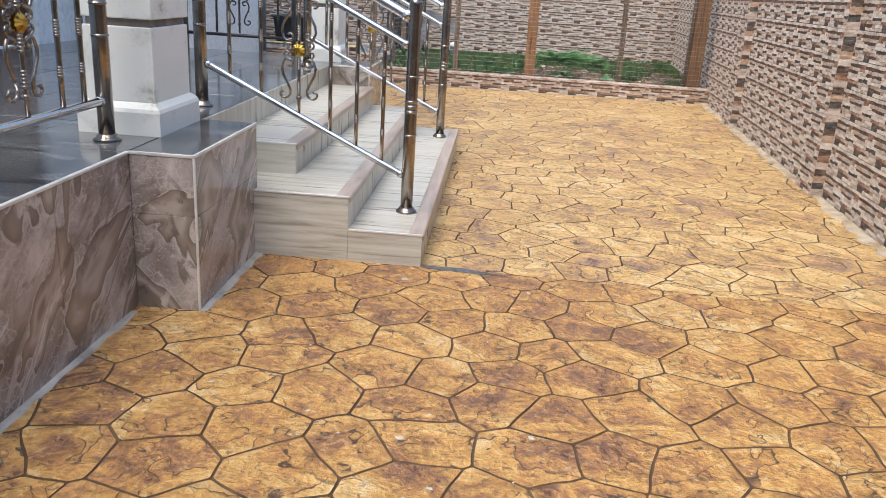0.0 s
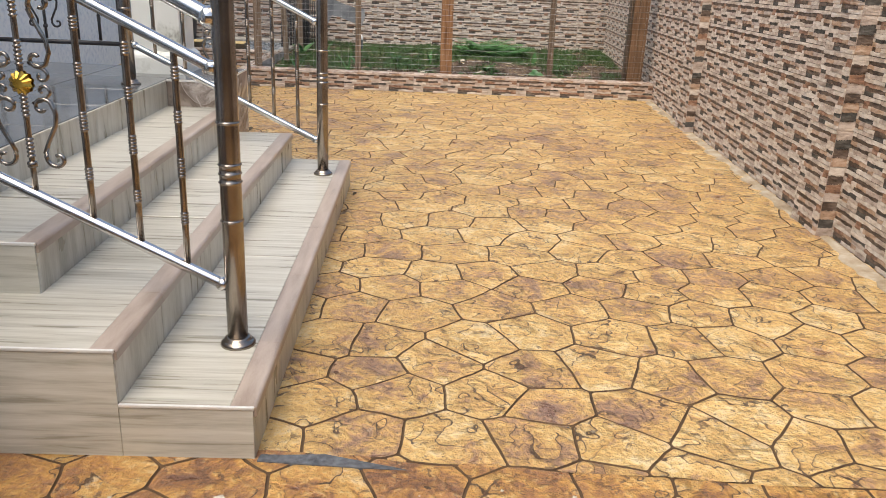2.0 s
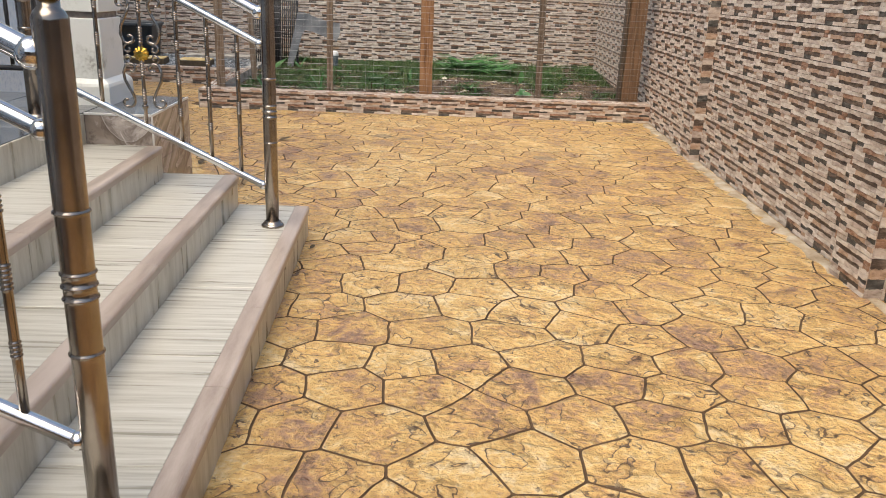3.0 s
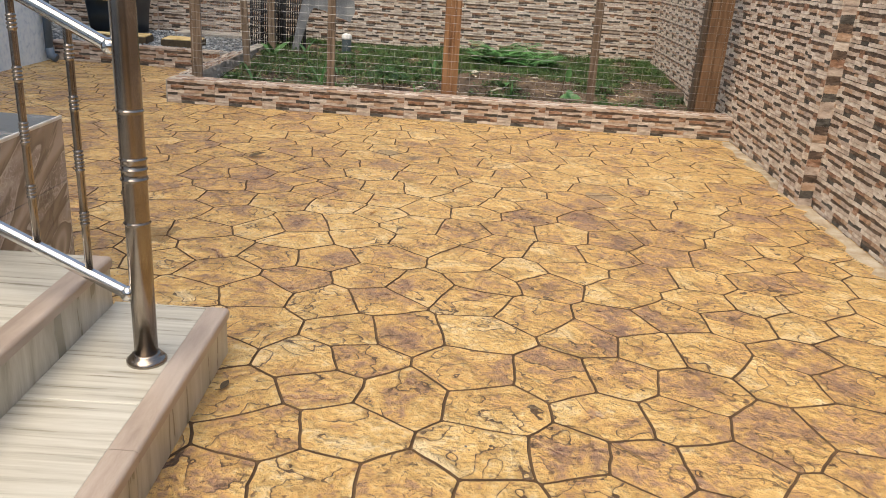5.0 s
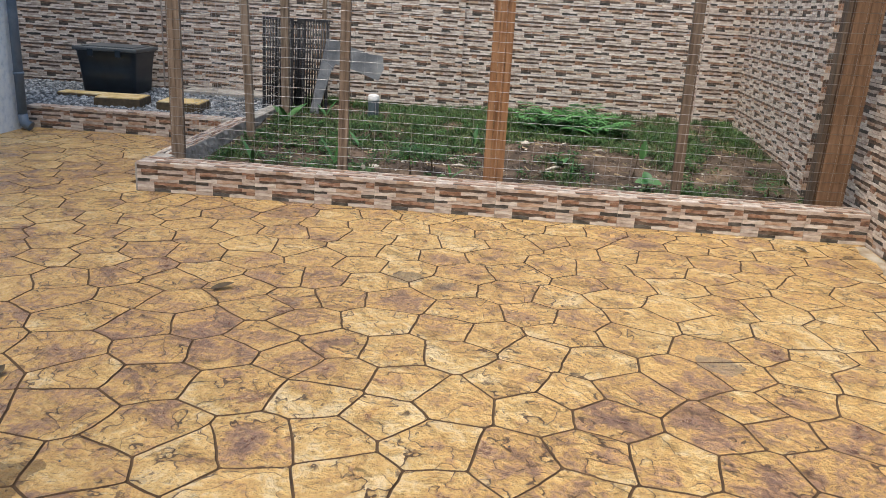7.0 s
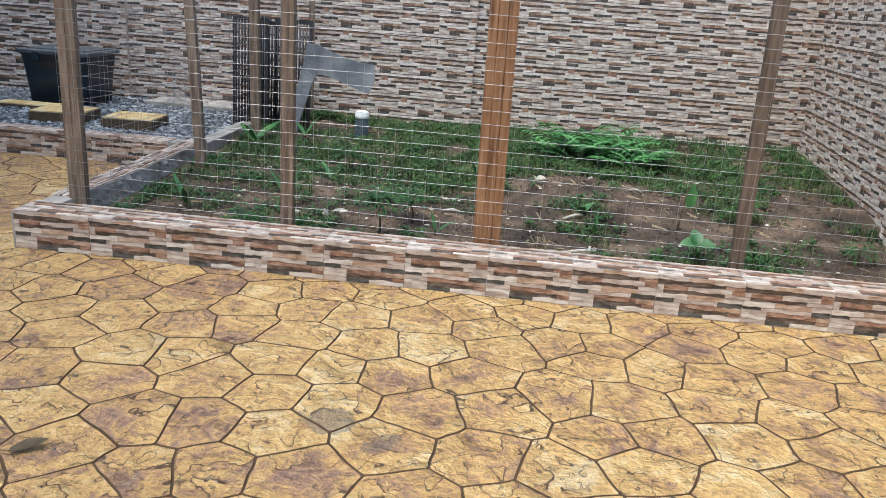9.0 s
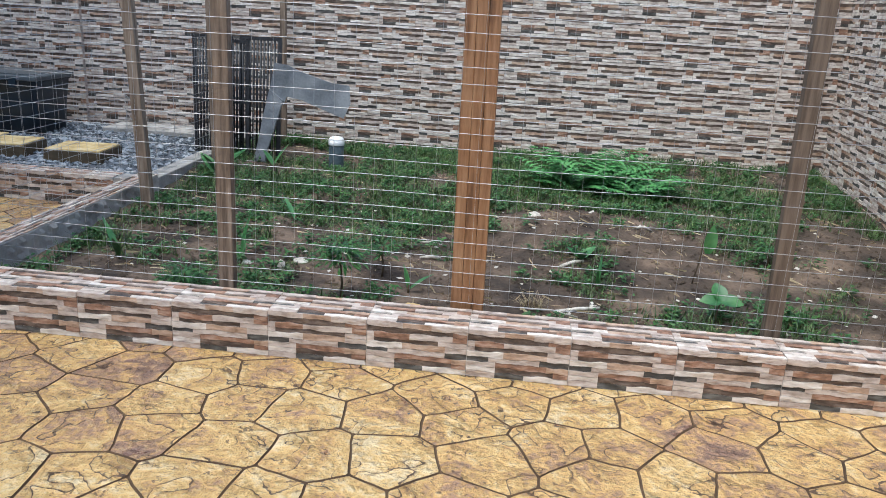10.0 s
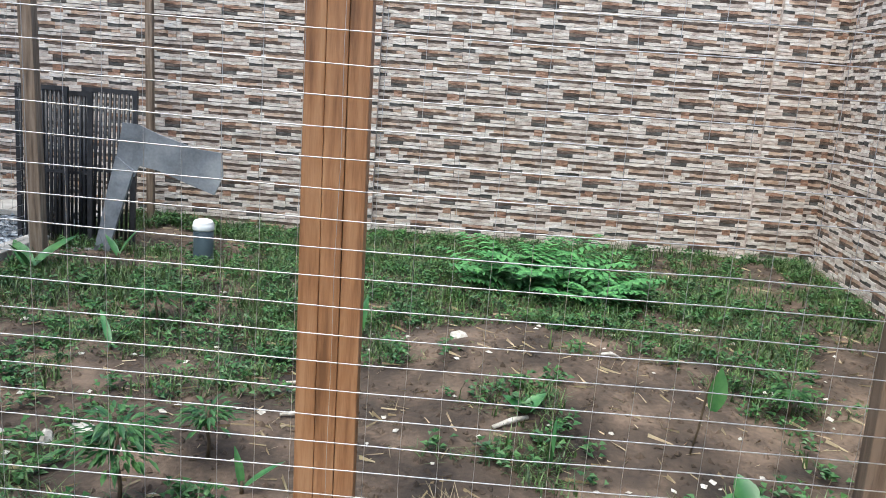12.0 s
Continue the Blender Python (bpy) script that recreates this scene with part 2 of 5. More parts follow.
def marble_material(name):
    """Polished brown marble: smooth petal-like sweeps in a finely crazed ground, with broken pale veins."""
    m = bpy.data.materials.new(name)
    nt, N, L, b = nodes_of(m)
    pos = N.new("ShaderNodeNewGeometry").outputs["Position"]

    def turned(rot, scale):
        mp = N.new("ShaderNodeMapping")
        mp.vector_type = "TEXTURE"
        mp.inputs["Rotation"].default_value = tuple(radians(a) for a in rot)
        mp.inputs["Scale"].default_value = scale
        L(pos, mp.inputs["Vector"])
        return mp.outputs[0]

    v = turned((-46, 14, 8), (0.55, 0.50, 1.05))
    zone = noise_node(nt, v, 1.35, 2.5, 0.5, 1.1)
    petal = ramp_node(nt, zone, [(0.500, (0, 0, 0)), (0.515, (1, 1, 1))])
    smooth = ramp_node(nt, zone, [(0.50, (0.17, 0.132, 0.108)), (0.55, (0.27, 0.22, 0.185)), (0.62, (0.42, 0.36, 0.315)), (0.72, (0.22, 0.178, 0.148))], True)
    cloud = noise_node(nt, v, 2.2, 8, 0.66, 1.0)
    ground = ramp_node(nt, cloud, [(0.30, (0.17, 0.138, 0.120)), (0.45, (0.30, 0.255, 0.23)), (0.58, (0.42, 0.372, 0.345)), (0.70, (0.62, 0.57, 0.545))])
    # crazing: a warped network of thin pale lines
    warp = N.new("ShaderNodeTexNoise")
    warp.inputs["Scale"].default_value, warp.inputs["Detail"].default_value = 9.0, 4.0
    L(pos, warp.inputs["Vector"])
    off = N.new("ShaderNodeVectorMath")
    off.operation = "MULTIPLY_ADD"
    L(warp.outputs["Color"], off.inputs[0])
    off.inputs[1].default_value = (0.09, 0.09, 0.09)
    L(pos, off.inputs[2])
    net = N.new("ShaderNodeTexVoronoi")
    net.feature = "DISTANCE_TO_EDGE"
    net.inputs["Scale"].default_value = 26.0
    L(off.outputs[0], net.inputs["Vector"])
    line = calc(nt, "MULTIPLY", calc(nt, "LESS_THAN", net.outputs["Distance"], 0.055), calc(nt, "GREATER_THAN", noise_node(nt, v, 5, 3), 0.48))
    ground = mix_node(nt, calc(nt, "MULTIPLY", line, 0.5), ground, (0.56, 0.51, 0.49))
    fleck = calc(nt, "GREATER_THAN", noise_node(nt, pos, 90, 4, 0.7), 0.60)
    ground = mix_node(nt, calc(nt, "MULTIPLY", fleck, 0.35), ground, (0.60, 0.55, 0.53))
    col = mix_node(nt, petal, ground, smooth)
    # feathered pale shards and dark slits along the sweep
    shard = noise_node(nt, turned((-52, -8, 14), (0.13, 0.13, 0.75)), 1.0, 6, 0.62, 0.9)
    where = ramp_node(nt, noise_node(nt, v, 1.7, 3), [(0.45, (0, 0, 0)), (0.56, (1, 1, 1))])
    col = mix_node(nt, calc(nt, "MULTIPLY", ramp_node(nt, shard, [(0.38, (1, 1, 1)), (0.45, (0, 0, 0))]), 0.6), col, (0.115, 0.085, 0.068))
    col = mix_node(nt, calc(nt, "MULTIPLY", calc(nt, "MULTIPLY", ramp_node(nt, shard, [(0.57, (0, 0, 0)), (0.63, (1, 1, 1))]), where), 0.8), col, (0.68, 0.62, 0.59))
    rim = calc(nt, "LESS_THAN", calc(nt, "ABSOLUTE", calc(nt, "SUBTRACT", zone, 0.503)), 0.007)
    rim = calc(nt, "MULTIPLY", rim, calc(nt, "GREATER_THAN", noise_node(nt, v, 7, 4), 0.46))
    col = mix_node(nt, calc(nt, "MULTIPLY", rim, 0.55), col, (0.58, 0.52, 0.49))
    L(col, b.inputs["Base Color"])
    b.inputs["Roughness"].default_value = 0.18
    bp = N.new("ShaderNodeBump")
    bp.inputs["Strength"].default_value, bp.inputs["Distance"].default_value = 0.05, 0.01
    L(noise_node(nt, pos, 9, 3), bp.inputs["Height"]), L(bp.outputs[0], b.inputs["Normal"])
    return m


M_GROUT = material("pavement_joint", [(0.060, 0.034, 0.018), (0.125, 0.073, 0.037)], 5, 0.85, bump=0.3, coords="World")
OCHRE = [(0.28, (0.23, 0.138, 0.105)), (0.38, (0.41, 0.248, 0.145)), (0.46, (0.59, 0.362, 0.134)), (0.56, (0.69, 0.472, 0.192)), (0.68, (0.77, 0.61, 0.36))]
RUSSET = [(0.30, (0.18, 0.092, 0.062)), (0.41, (0.36, 0.178, 0.075)), (0.50, (0.53, 0.285, 0.086)), (0.60, (0.62, 0.385, 0.135)), (0.72, (0.68, 0.51, 0.28))]
M_PAVE = paving_material("ochre_stamped_concrete", OCHRE)
M_PAVE_FAR = paving_material("ochre_stamped_concrete_field", OCHRE, True)
M_PAVE_RED = paving_material("russet_stamped_concrete", RUSSET)
# Mortar toned darker to paint shadow into the gaps between stone strips.
M_MORTAR = material("wall_mortar", [(0.06, 0.048, 0.04), (0.14, 0.115, 0.10)], 9, 0.9, bump=0.4)
ST = dict(rough=0.62, bump=0.9, stretch=(1, 1, 2.6), coords="World", bump_dist=0.012, spread=(0.3, 0.68))
M_CREAM = material("cream_stone", [(0.43, 0.36, 0.30), (0.62, 0.55, 0.485), (0.74, 0.685, 0.63)], 16, **ST)
M_PINK = material("pinkish_stone", [(0.30, 0.235, 0.195), (0.48, 0.395, 0.34), (0.60, 0.52, 0.46)], 16, **ST)
M_TAN = material("tan_stone", [(0.25, 0.16, 0.105), (0.44, 0.30, 0.21), (0.55, 0.42, 0.33)], 16, **ST)
M_RUST = material("rust_stone", [(0.14, 0.078, 0.052), (0.30, 0.165, 0.105), (0.43, 0.29, 0.215)], 18, **ST)
M_UMBER = material("umber_stone", [(0.042, 0.028, 0.021), (0.105, 0.072, 0.054), (0.20, 0.15, 0.118)], 16, **ST)
M_SLATE = material("slate_stone", [(0.033, 0.030, 0.027), (0.075, 0.070, 0.063), (0.145, 0.138, 0.126)], 16, **ST)
STONES = (M_CREAM, M_PINK, M_TAN, M_RUST, M_UMBER, M_SLATE, M_MORTAR)
M_MARBLE = marble_material("brown_marble")
M_DECK = material("grey_porch_tile", [(0.05, 0.053, 0.056), (0.10, 0.105, 0.11), (0.19, 0.195, 0.20)], 2.2, 0.13, stretch=(1, 5, 1), bump=0.02, distort=0.6, coords="World", vary=0.1, rough_var=0.06)
M_RISER = material("travertine_riser_tile", [(0.30, 0.275, 0.21), (0.46, 0.435, 0.365), (0.58, 0.56, 0.495)], 2.0, 0.3, stretch=(6, 8, 1.1), bump=0.04, distort=0.6, coords="World", fine=18, vary=0.06)
M_STEP = material("wood_grain_tile", [(0.32, 0.30, 0.245), (0.50, 0.482, 0.42), (0.60, 0.588, 0.53)], 3.2, 0.3, stretch=(0.55, 13, 9), bump=0.05, distort=0.5, coords="World", fine=24, vary=0.06)
M_NOSE = material("taupe_nosing_tile", [(0.27, 0.21, 0.17), (0.38, 0.31, 0.26), (0.46, 0.39, 0.34)], 2.5, 0.34, stretch=(8, 1.2, 5), bump=0.05, coords="World", vary=0.08)
M_JOINT = material("tile_joint", [(0.10, 0.09, 0.08), (0.17, 0.155, 0.14)], 20, 0.9, bump=0.1)
M_TRIM = material("aluminium_trim", [(0.66, 0.66, 0.64), (0.80, 0.80, 0.78)], 14, 0.35, metal=0.25, bump=0.03)
M_WHITE = material("chipped_white_paint", [(0.30, 0.29, 0.25), (0.68, 0.69, 0.64), (0.80, 0.81, 0.77)], 5, 0.5, bump=0.25, spread=(0.24, 0.46), coords="World")
M_GAP = material("bare_plaster", [(0.12, 0.10, 0.085), (0.28, 0.25, 0.22)], 12, 0.9, bump=0.4)
M_HOUSE = material("pale_blue_render", [(0.50, 0.61, 0.71), (0.70, 0.79, 0.87), (0.78, 0.86, 0.91)], 16, 0.8, bump=0.7, coords="World", spread=(0.25, 0.65))
M_STEEL = material("stainless_steel", [(0.25, 0.215, 0.185), (0.36, 0.32, 0.285)], 9, 0.24, metal=1.0, bump=0.015, rough_var=0.07, coords="World")
M_RAIL = material("bright_chrome_rail", [(0.62, 0.62, 0.62), (0.74, 0.74, 0.74)], 9, 0.12, metal=1.0, bump=0.015, rough_var=0.06, coords="World")
M_GOLD = material("gilt_brass", [(0.42, 0.25, 0.04), (0.70, 0.46, 0.10)], 40, 0.28, metal=1.0, bump=0.1)
M_IRON = material("black_iron", [(0.012, 0.012, 0.014), (0.035, 0.035, 0.04)], 20, 0.5, bump=0.15)
M_TIMBER = material("red_brown_timber", [(0.13, 0.060, 0.025), (0.255, 0.125, 0.055), (0.34, 0.19, 0.095)], 7, 0.55, stretch=(7, 7, 0.5), bump=0.25, coords="World", vary=0.12)
M_PALE = material("weathered_timber", [(0.105, 0.072, 0.048), (0.205, 0.148, 0.105), (0.31, 0.24, 0.18)], 7, 0.7, stretch=(7, 7, 0.5), bump=0.3, coords="World", vary=0.12)
M_DARKWOOD = material("dark_weathered_timber", [(0.055, 0.038, 0.026), (0.11, 0.077, 0.053), (0.17, 0.125, 0.09)], 7, 0.7, stretch=(7, 7, 0.5), bump=0.3, coords="World", vary=0.12)
M_BROWNWOOD = material("brown_timber", [(0.075, 0.042, 0.022), (0.16, 0.090, 0.048), (0.24, 0.145, 0.085)], 7, 0.6, stretch=(7, 7, 0.5), bump=0.25, coords="World", vary=0.12)
M_SOIL = material("garden_soil", [(0.022, 0.015, 0.010), (0.072, 0.050, 0.034), (0.185, 0.130, 0.090)], 3.4, 0.95, bump=0.9, fine=45, bump_dist=0.03, coords="World", detail=9)
M_GRAVEL = material("blue_grey_gravel", [(0.07, 0.085, 0.10), (0.165, 0.19, 0.215), (0.37, 0.395, 0.42)], 14, 0.7, bump=0.3, island=True, vary=0.5)
M_BED = material("gravel_bed", [(0.05, 0.055, 0.065), (0.14, 0.15, 0.17)], 30, 0.9, bump=0.6)
M_CONC = material("plain_concrete", [(0.22, 0.21, 0.19), (0.36, 0.34, 0.31), (0.46, 0.44, 0.41)], 6, 0.85, bump=0.4, coords="World")
M_BROWN = material("brown_render", [(0.10, 0.070, 0.050), (0.17, 0.125, 0.092), (0.24, 0.185, 0.14)], 4, 0.85, bump=0.3, coords="World")
M_SMEAR = material("smeared_cement", [(0.27, 0.20, 0.125), (0.40, 0.33, 0.24), (0.50, 0.45, 0.37)], 7, 0.8, bump=0.5, coords="World")
M_SANDY = material("sandy_slab", [(0.40, 0.27, 0.11), (0.60, 0.44, 0.19), (0.68, 0.57, 0.36)], 9, 0.85, bump=0.4)
M_TUB = material("dark_plastic", [(0.008, 0.016, 0.026), (0.018, 0.031, 0.046)], 6, 0.38, bump=0.05)
M_LID = material("grey_plastic_lid", [(0.05, 0.06, 0.068), (0.10, 0.115, 0.125)], 5, 0.4, bump=0.05)
M_SHEET = material("grey_plastic", [(0.10, 0.11, 0.125), (0.19, 0.205, 0.225), (0.30, 0.315, 0.33)], 4, 0.55, bump=0.15, coords="World")
M_PIPE = material("blue_grey_pipe", [(0.075, 0.115, 0.17), (0.13, 0.18, 0.245)], 8, 0.4, bump=0.05)
M_BOLLARD = material("slate_green_plastic", [(0.035, 0.055, 0.065), (0.065, 0.09, 0.10)], 9, 0.45, bump=0.1)
M_CAP = material("white_plastic_cap", [(0.72, 0.73, 0.72), (0.85, 0.85, 0.84)], 9, 0.35, bump=0.05)
M_WIRE = material("galvanised_wire", [(0.36, 0.36, 0.37), (0.54, 0.54, 0.55)], 30, 0.4, metal=0.9, bump=0.0)
M_DOOR = material("stained_door_wood", [(0.07, 0.03, 0.018), (0.14, 0.065, 0.038)], 6, 0.4, stretch=(7, 7, 0.6), bump=0.1, coords="World")


def leaf_material(name, lo, hi, rough=0.5):
    m = material(name, [lo, tuple((a + c) / 2 for a, c in zip(lo, hi)), hi], 9, rough, bump=0.1, island=True, vary=0.5)
    nt, N, L, b = nodes_of(m)
    b.inputs["Transmission Weight"].default_value = 0.0
    b.inputs["Subsurface Weight"].default_value = 0.12
    b.inputs["Subsurface Radius"].default_value = (0.004, 0.008, 0.002)
    return m


M_GRASS = leaf_material("grass", (0.024, 0.056, 0.014), (0.11, 0.175, 0.05))
M_FERN = leaf_material("feathery_green", (0.035, 0.14, 0.035), (0.11, 0.30, 0.09))
M_LEAF = leaf_material("broad_leaf", (0.035, 0.125, 0.035), (0.12, 0.26, 0.085), 0.35)
M_BUSH = leaf_material("bush_leaf", (0.022, 0.085, 0.018), (0.06, 0.155, 0.035))
M_STRAW = leaf_material("dry_straw", (0.20, 0.15, 0.08), (0.42, 0.34, 0.21), 0.8)
M_STEM = material("plant_stem", [(0.05, 0.035, 0.02), (0.11, 0.08, 0.045)], 20, 0.8, bump=0.2)
M_CHIP = material("pale_chip", [(0.40, 0.36, 0.30), (0.68, 0.64, 0.57)], 30, 0.8, bump=0.3)

# ---- large structure ----
DECK, STEP = 0.72, 0.183
EAST_FAR, EAST_TURN = (4.058, 17.90), -94.318
NORTH = 17.40


def east_x(y):
    """Face of the east wall at y."""
    return 4.058 - 0.0755 * (17.9 - y)


ground = tagged(part("ground", boxed(-150, -150, -0.3, 150, 150, -0.006, 0), M_GROUT), "dark recessed concrete ground under the paving", "ground", kind="structure")
wall_north = tagged(part("wall_north", boxed(-9, NORTH + 0.015, -0.1, 3.99, NORTH + 0.25, 2.34, 0), M_MORTAR), "tall boundary wall clad in split-stone tiles", "wall", kind="structure")
wall_east = tagged(part("wall_east", boxed(-0.3, 0.015, -0.1, 23, 0.25, 2.34, 0), M_MORTAR), "long boundary wall clad in split-stone tiles", "wall", kind="structure")
wall_east.matrix_world = pose(*EAST_FAR, 0, 0, 0, EAST_TURN)
# Unseen wall, made tall and brown to darken reflections in the steel posts.
wall_south_added = tagged(part("wall_south_added", boxed(-9, -5.3, -0.1, 3, -5.1, 3.4, 0), M_BROWN), "unseen brown wall added to close the yard and darken steel reflections", "wall", kind="structure")
wall_west = tagged(part("wall_west", boxed(-9.2, 14.9, -0.1, -9.0, 17.65, 2.3, 0), M_CONC), "plain concrete wall closing the side passage", "wall", kind="structure")

house = thing("house", "pale blue rendered house wall with a brown wooden door", "house", kind="structure")
# Upper walls are unseen, raised to 6.2 m to shade the east wall.
bm = bmesh.new()
box(bm, -4.15, -5.1, 0, -3.87, 6.75, 6.2)
box(bm, -4.15, 7.75, 0, -3.87, 14.89, 6.2)
box(bm, -4.15, 6.75, DECK + 2.1, -3.87, 7.75, 6.2)
box(bm, -4.15, 6.75, 0, -3.87, 7.75, DECK - 0.01)
box(bm, -9.0, 14.65, 0, -4.15, 14.89, 6.2)
part("wall", bm, M_HOUSE, house, "pale blue rough-rendered wall")
door = part("door", boxed(-4.06, 6.80, DECK, -4.01, 7.70, DECK + 2.05, 0.004), M_DOOR, house, "dark brown wooden door")
for z0, z1 in ((0.15, 0.95), (1.1, 1.9)):
    for y0, y1 in ((6.9, 7.2), (7.3, 7.6)):
        part("door_panel", boxed(-4.01, y0, DECK + z0, -3.995, y1, DECK + z1, 0.006), M_DOOR, door)
bm = bmesh.new()
box(bm, -4.08, 6.75, DECK, -3.95, 6.80, DECK + 2.1)
box(bm, -4.08, 7.70, DECK, -3.95, 7.75, DECK + 2.1)
box(bm, -4.08, 6.80, DECK + 2.05, -3.95, 7.70, DECK + 2.1)
part("door_frame", bm, M_DOOR, house)

# downpipe on the house corner
pipe = thing("downpipe", "blue-grey plastic downpipe on the house corner", "drainpipe")
part("pipe", sweep(bmesh.new(), [(-3.80, 14.72, 0.10), (-3.80, 14.72, 1.5), (-3.80, 14.72, 2.9)], 0.045, 14), M_PIPE, pipe)
part("shoe", sweep(bmesh.new(), [(-3.80, 14.72, 0.16), (-3.79, 14.72, 0.07), (-3.72, 14.72, 0.04)], [0.05, 0.052, 0.05], 14), M_PIPE, pipe, "angled outlet shoe")
for z in (0.55, 1.7):
    part("bracket", lathe(bmesh.new(), [(0.052, 0), (0.052, 0.03)], (-3.80, 14.72, z), n=14), M_PIPE, pipe)


# ---- porch, pedestals, steps ----
def tile_mesh(w, d, t, mat, bev=0.002):
    return mesh_of("tile", boxed(0, 0, 0, w, d, t, bev, 1), mat)


porch = thing("porch", "raised porch with grey floor tiles and brown marble facing", "porch", kind="structure")
part("core", boxed(-3.87, -5.0, -0.02, -1.115, 8.44, DECK - 0.012, 0), M_JOINT, porch)
deck_tile = tile_mesh(0.546, 0.594, 0.012, M_DECK)
for i in range(5):
    for j in range(-3, 12):
        y = 8.45 - 0.6 * (j + 4)
        piece("floor_tile", deck_tile, porch, pose(-3.865 + 0.5515 * i, y + 0.003, DECK - 0.012))
panel = mesh_of("marble_panel", boxed(-0.015, 0, 0, 0, 0.596, DECK - 0.008, 0.0015, 1), M_MARBLE)
y = 3.66
while y > -4.6:
    y -= 0.6
    piece("marble_panel", panel, porch, pose(-1.10, y + 0.002, 0))
part("marble_panel", boxed(-3.86, 8.44, 0, -1.11, 8.455, DECK - 0.008, 0.0015, 1), M_MARBLE, porch)
part("trim", boxed(-1.112, -4.6, DECK - 0.008, -1.094, 3.66, DECK + 0.004, 0.002), M_TRIM, porch, "aluminium edge trim")
# riser between the top step and the porch floor
for y0, y1 in ((4.53, 5.2), (5.203, 5.86), (5.863, 6.52), (6.523, 7.18), (7.183, 7.74)):
    part("riser_tile", boxed(-1.115, y0, 0.3, -1.10, y1, DECK - 0.004, 0.0015, 1), M_RISER, porch, "pale wood-grain riser tile")


def pedestal(y0, y1, x1, label):
    """A marble-faced block with a tiled top and metal corner trims."""
    p = thing("pedestal", label, "pedestal", "pedestals beside the steps")
    x0 = -1.10
    part("core", boxed(x0, y0 + 0.012, -0.02, x1 - 0.012, y1 - 0.012, DECK - 0.012, 0), M_JOINT, p)
    for z0, z1 in ((0, 0.445), (0.447, DECK - 0.008)):
        part("marble_panel", boxed(x0, y0, z0, x1 - 0.012, y0 + 0.012, z1, 0.001, 1), M_MARBLE, p)
        part("marble_panel", boxed(x0, y1 - 0.012, z0, x1 - 0.012, y1, z1, 0.001, 1), M_MARBLE, p)
        ym = y0 + 0.6
        part("marble_panel", boxed(x1 - 0.012, y0, z0, x1, ym - 0.001, z1, 0.001, 1), M_MARBLE, p)
        part("marble_panel", boxed(x1 - 0.012, ym + 0.001, z0, x1, y1, z1, 0.001, 1), M_MARBLE, p)
    part("top_tile", boxed(x0 - 0.002, y0 + 0.004, DECK - 0.012, x1 - 0.004, y1 - 0.004, DECK + 0.001, 0.002, 1), M_DECK, p, "polished grey top tile")
    for q in ((x0, y0 - 0.004, DECK - 0.009, x1 + 0.002, y0 + 0.006, DECK + 0.005), (x1 - 0.008, y0 + 0.006, DECK - 0.009, x1 + 0.003, y1, DECK + 0.005),
              (x1 - 0.006, y0 - 0.004, 0, x1 + 0.004, y0 + 0.006, DECK - 0.009)):
        part("trim", boxed(*q, 0.002), M_TRIM, p, "bright aluminium corner trim")
    return p


pedestal(3.66, 4.55, -0.81, "brown marble pedestal block with bright corner trim")
pedestal(7.74, 8.50, -0.725, "brown marble pedestal block at the porch corner")

steps = thing("entrance_steps", "three broad steps in pale wood-grain tiles with taupe nosing", "steps")


def flight_step(x0, x1, y0, y1, zb, zt, first):
    part("core", boxed(x0, y0 + 0.012, -0.02 if first else zb - 0.02, x1 - 0.02, y1 - 0.012, zt - 0.012, 0), M_JOINT, steps)
    n = round((y1 - y0) / 0.68)
    L = (y1 - y0) / n
    nose = 0.075
    for i in range(n):
        a, b = y0 + L * i + 0.0012, y0 + L * (i + 1) - 0.0012
        part("tread_tile", boxed(x0, a, zt - 0.012, x1 - nose - 0.001, b, zt, 0.0015, 1), M_STEP, steps)
        off = 0.33 * L
        a2, b2 = (y0 + 0.0065 if i == 0 else a - off), (b - off if i < n - 1 else y1 - 0.001)
        bm = bmesh.new()
        box(bm, x1 - nose + 0.001, a2, zt - 0.034, x1 + 0.006, b2, zt + 0.002)
        es = [e for e in bm.edges if all(v.co.x > x1 and v.co.z > zt - 0.01 for v in e.verts)]
        bmesh.ops.bevel(bm, geom=es, offset=0.014, segments=4, affect="EDGES", profile=0.5)
        part("nosing", bm, M_NOSE, steps, "taupe bullnose edge tile")
        part("riser_tile", boxed(x1 - 0.02, max(a2, y0 + 0.0125), zb, x1 - 0.003, min(b2 - 0.0015, y1 - 0.0125), zt - 0.035, 0.001, 1), M_RISER, steps)
    for ya, yb in ((y0, y0 + 0.012), (y1 - 0.012, y1)):
        part("end_tile", boxed(x0, ya, zb, x1 - 0.004, yb, zt - 0.006, 0.001, 1), M_STEP, steps, "pale travertine-look end tile")
    part("trim", boxed(x0, y0 - 0.004, zt - 0.007, x1, y0 + 0.006, zt + 0.004, 0.002), M_TRIM, steps, "aluminium edge trim")


flight_step(-0.2875, 0.125, 4.49, 7.87, 0.0, STEP, True)
flight_step(-1.09, -0.285, 4.49, 7.85, 0.0, 2 * STEP, True)
flight_step(-1.10, -0.68, 4.90, 7.73, 2 * STEP, 3 * STEP, False)


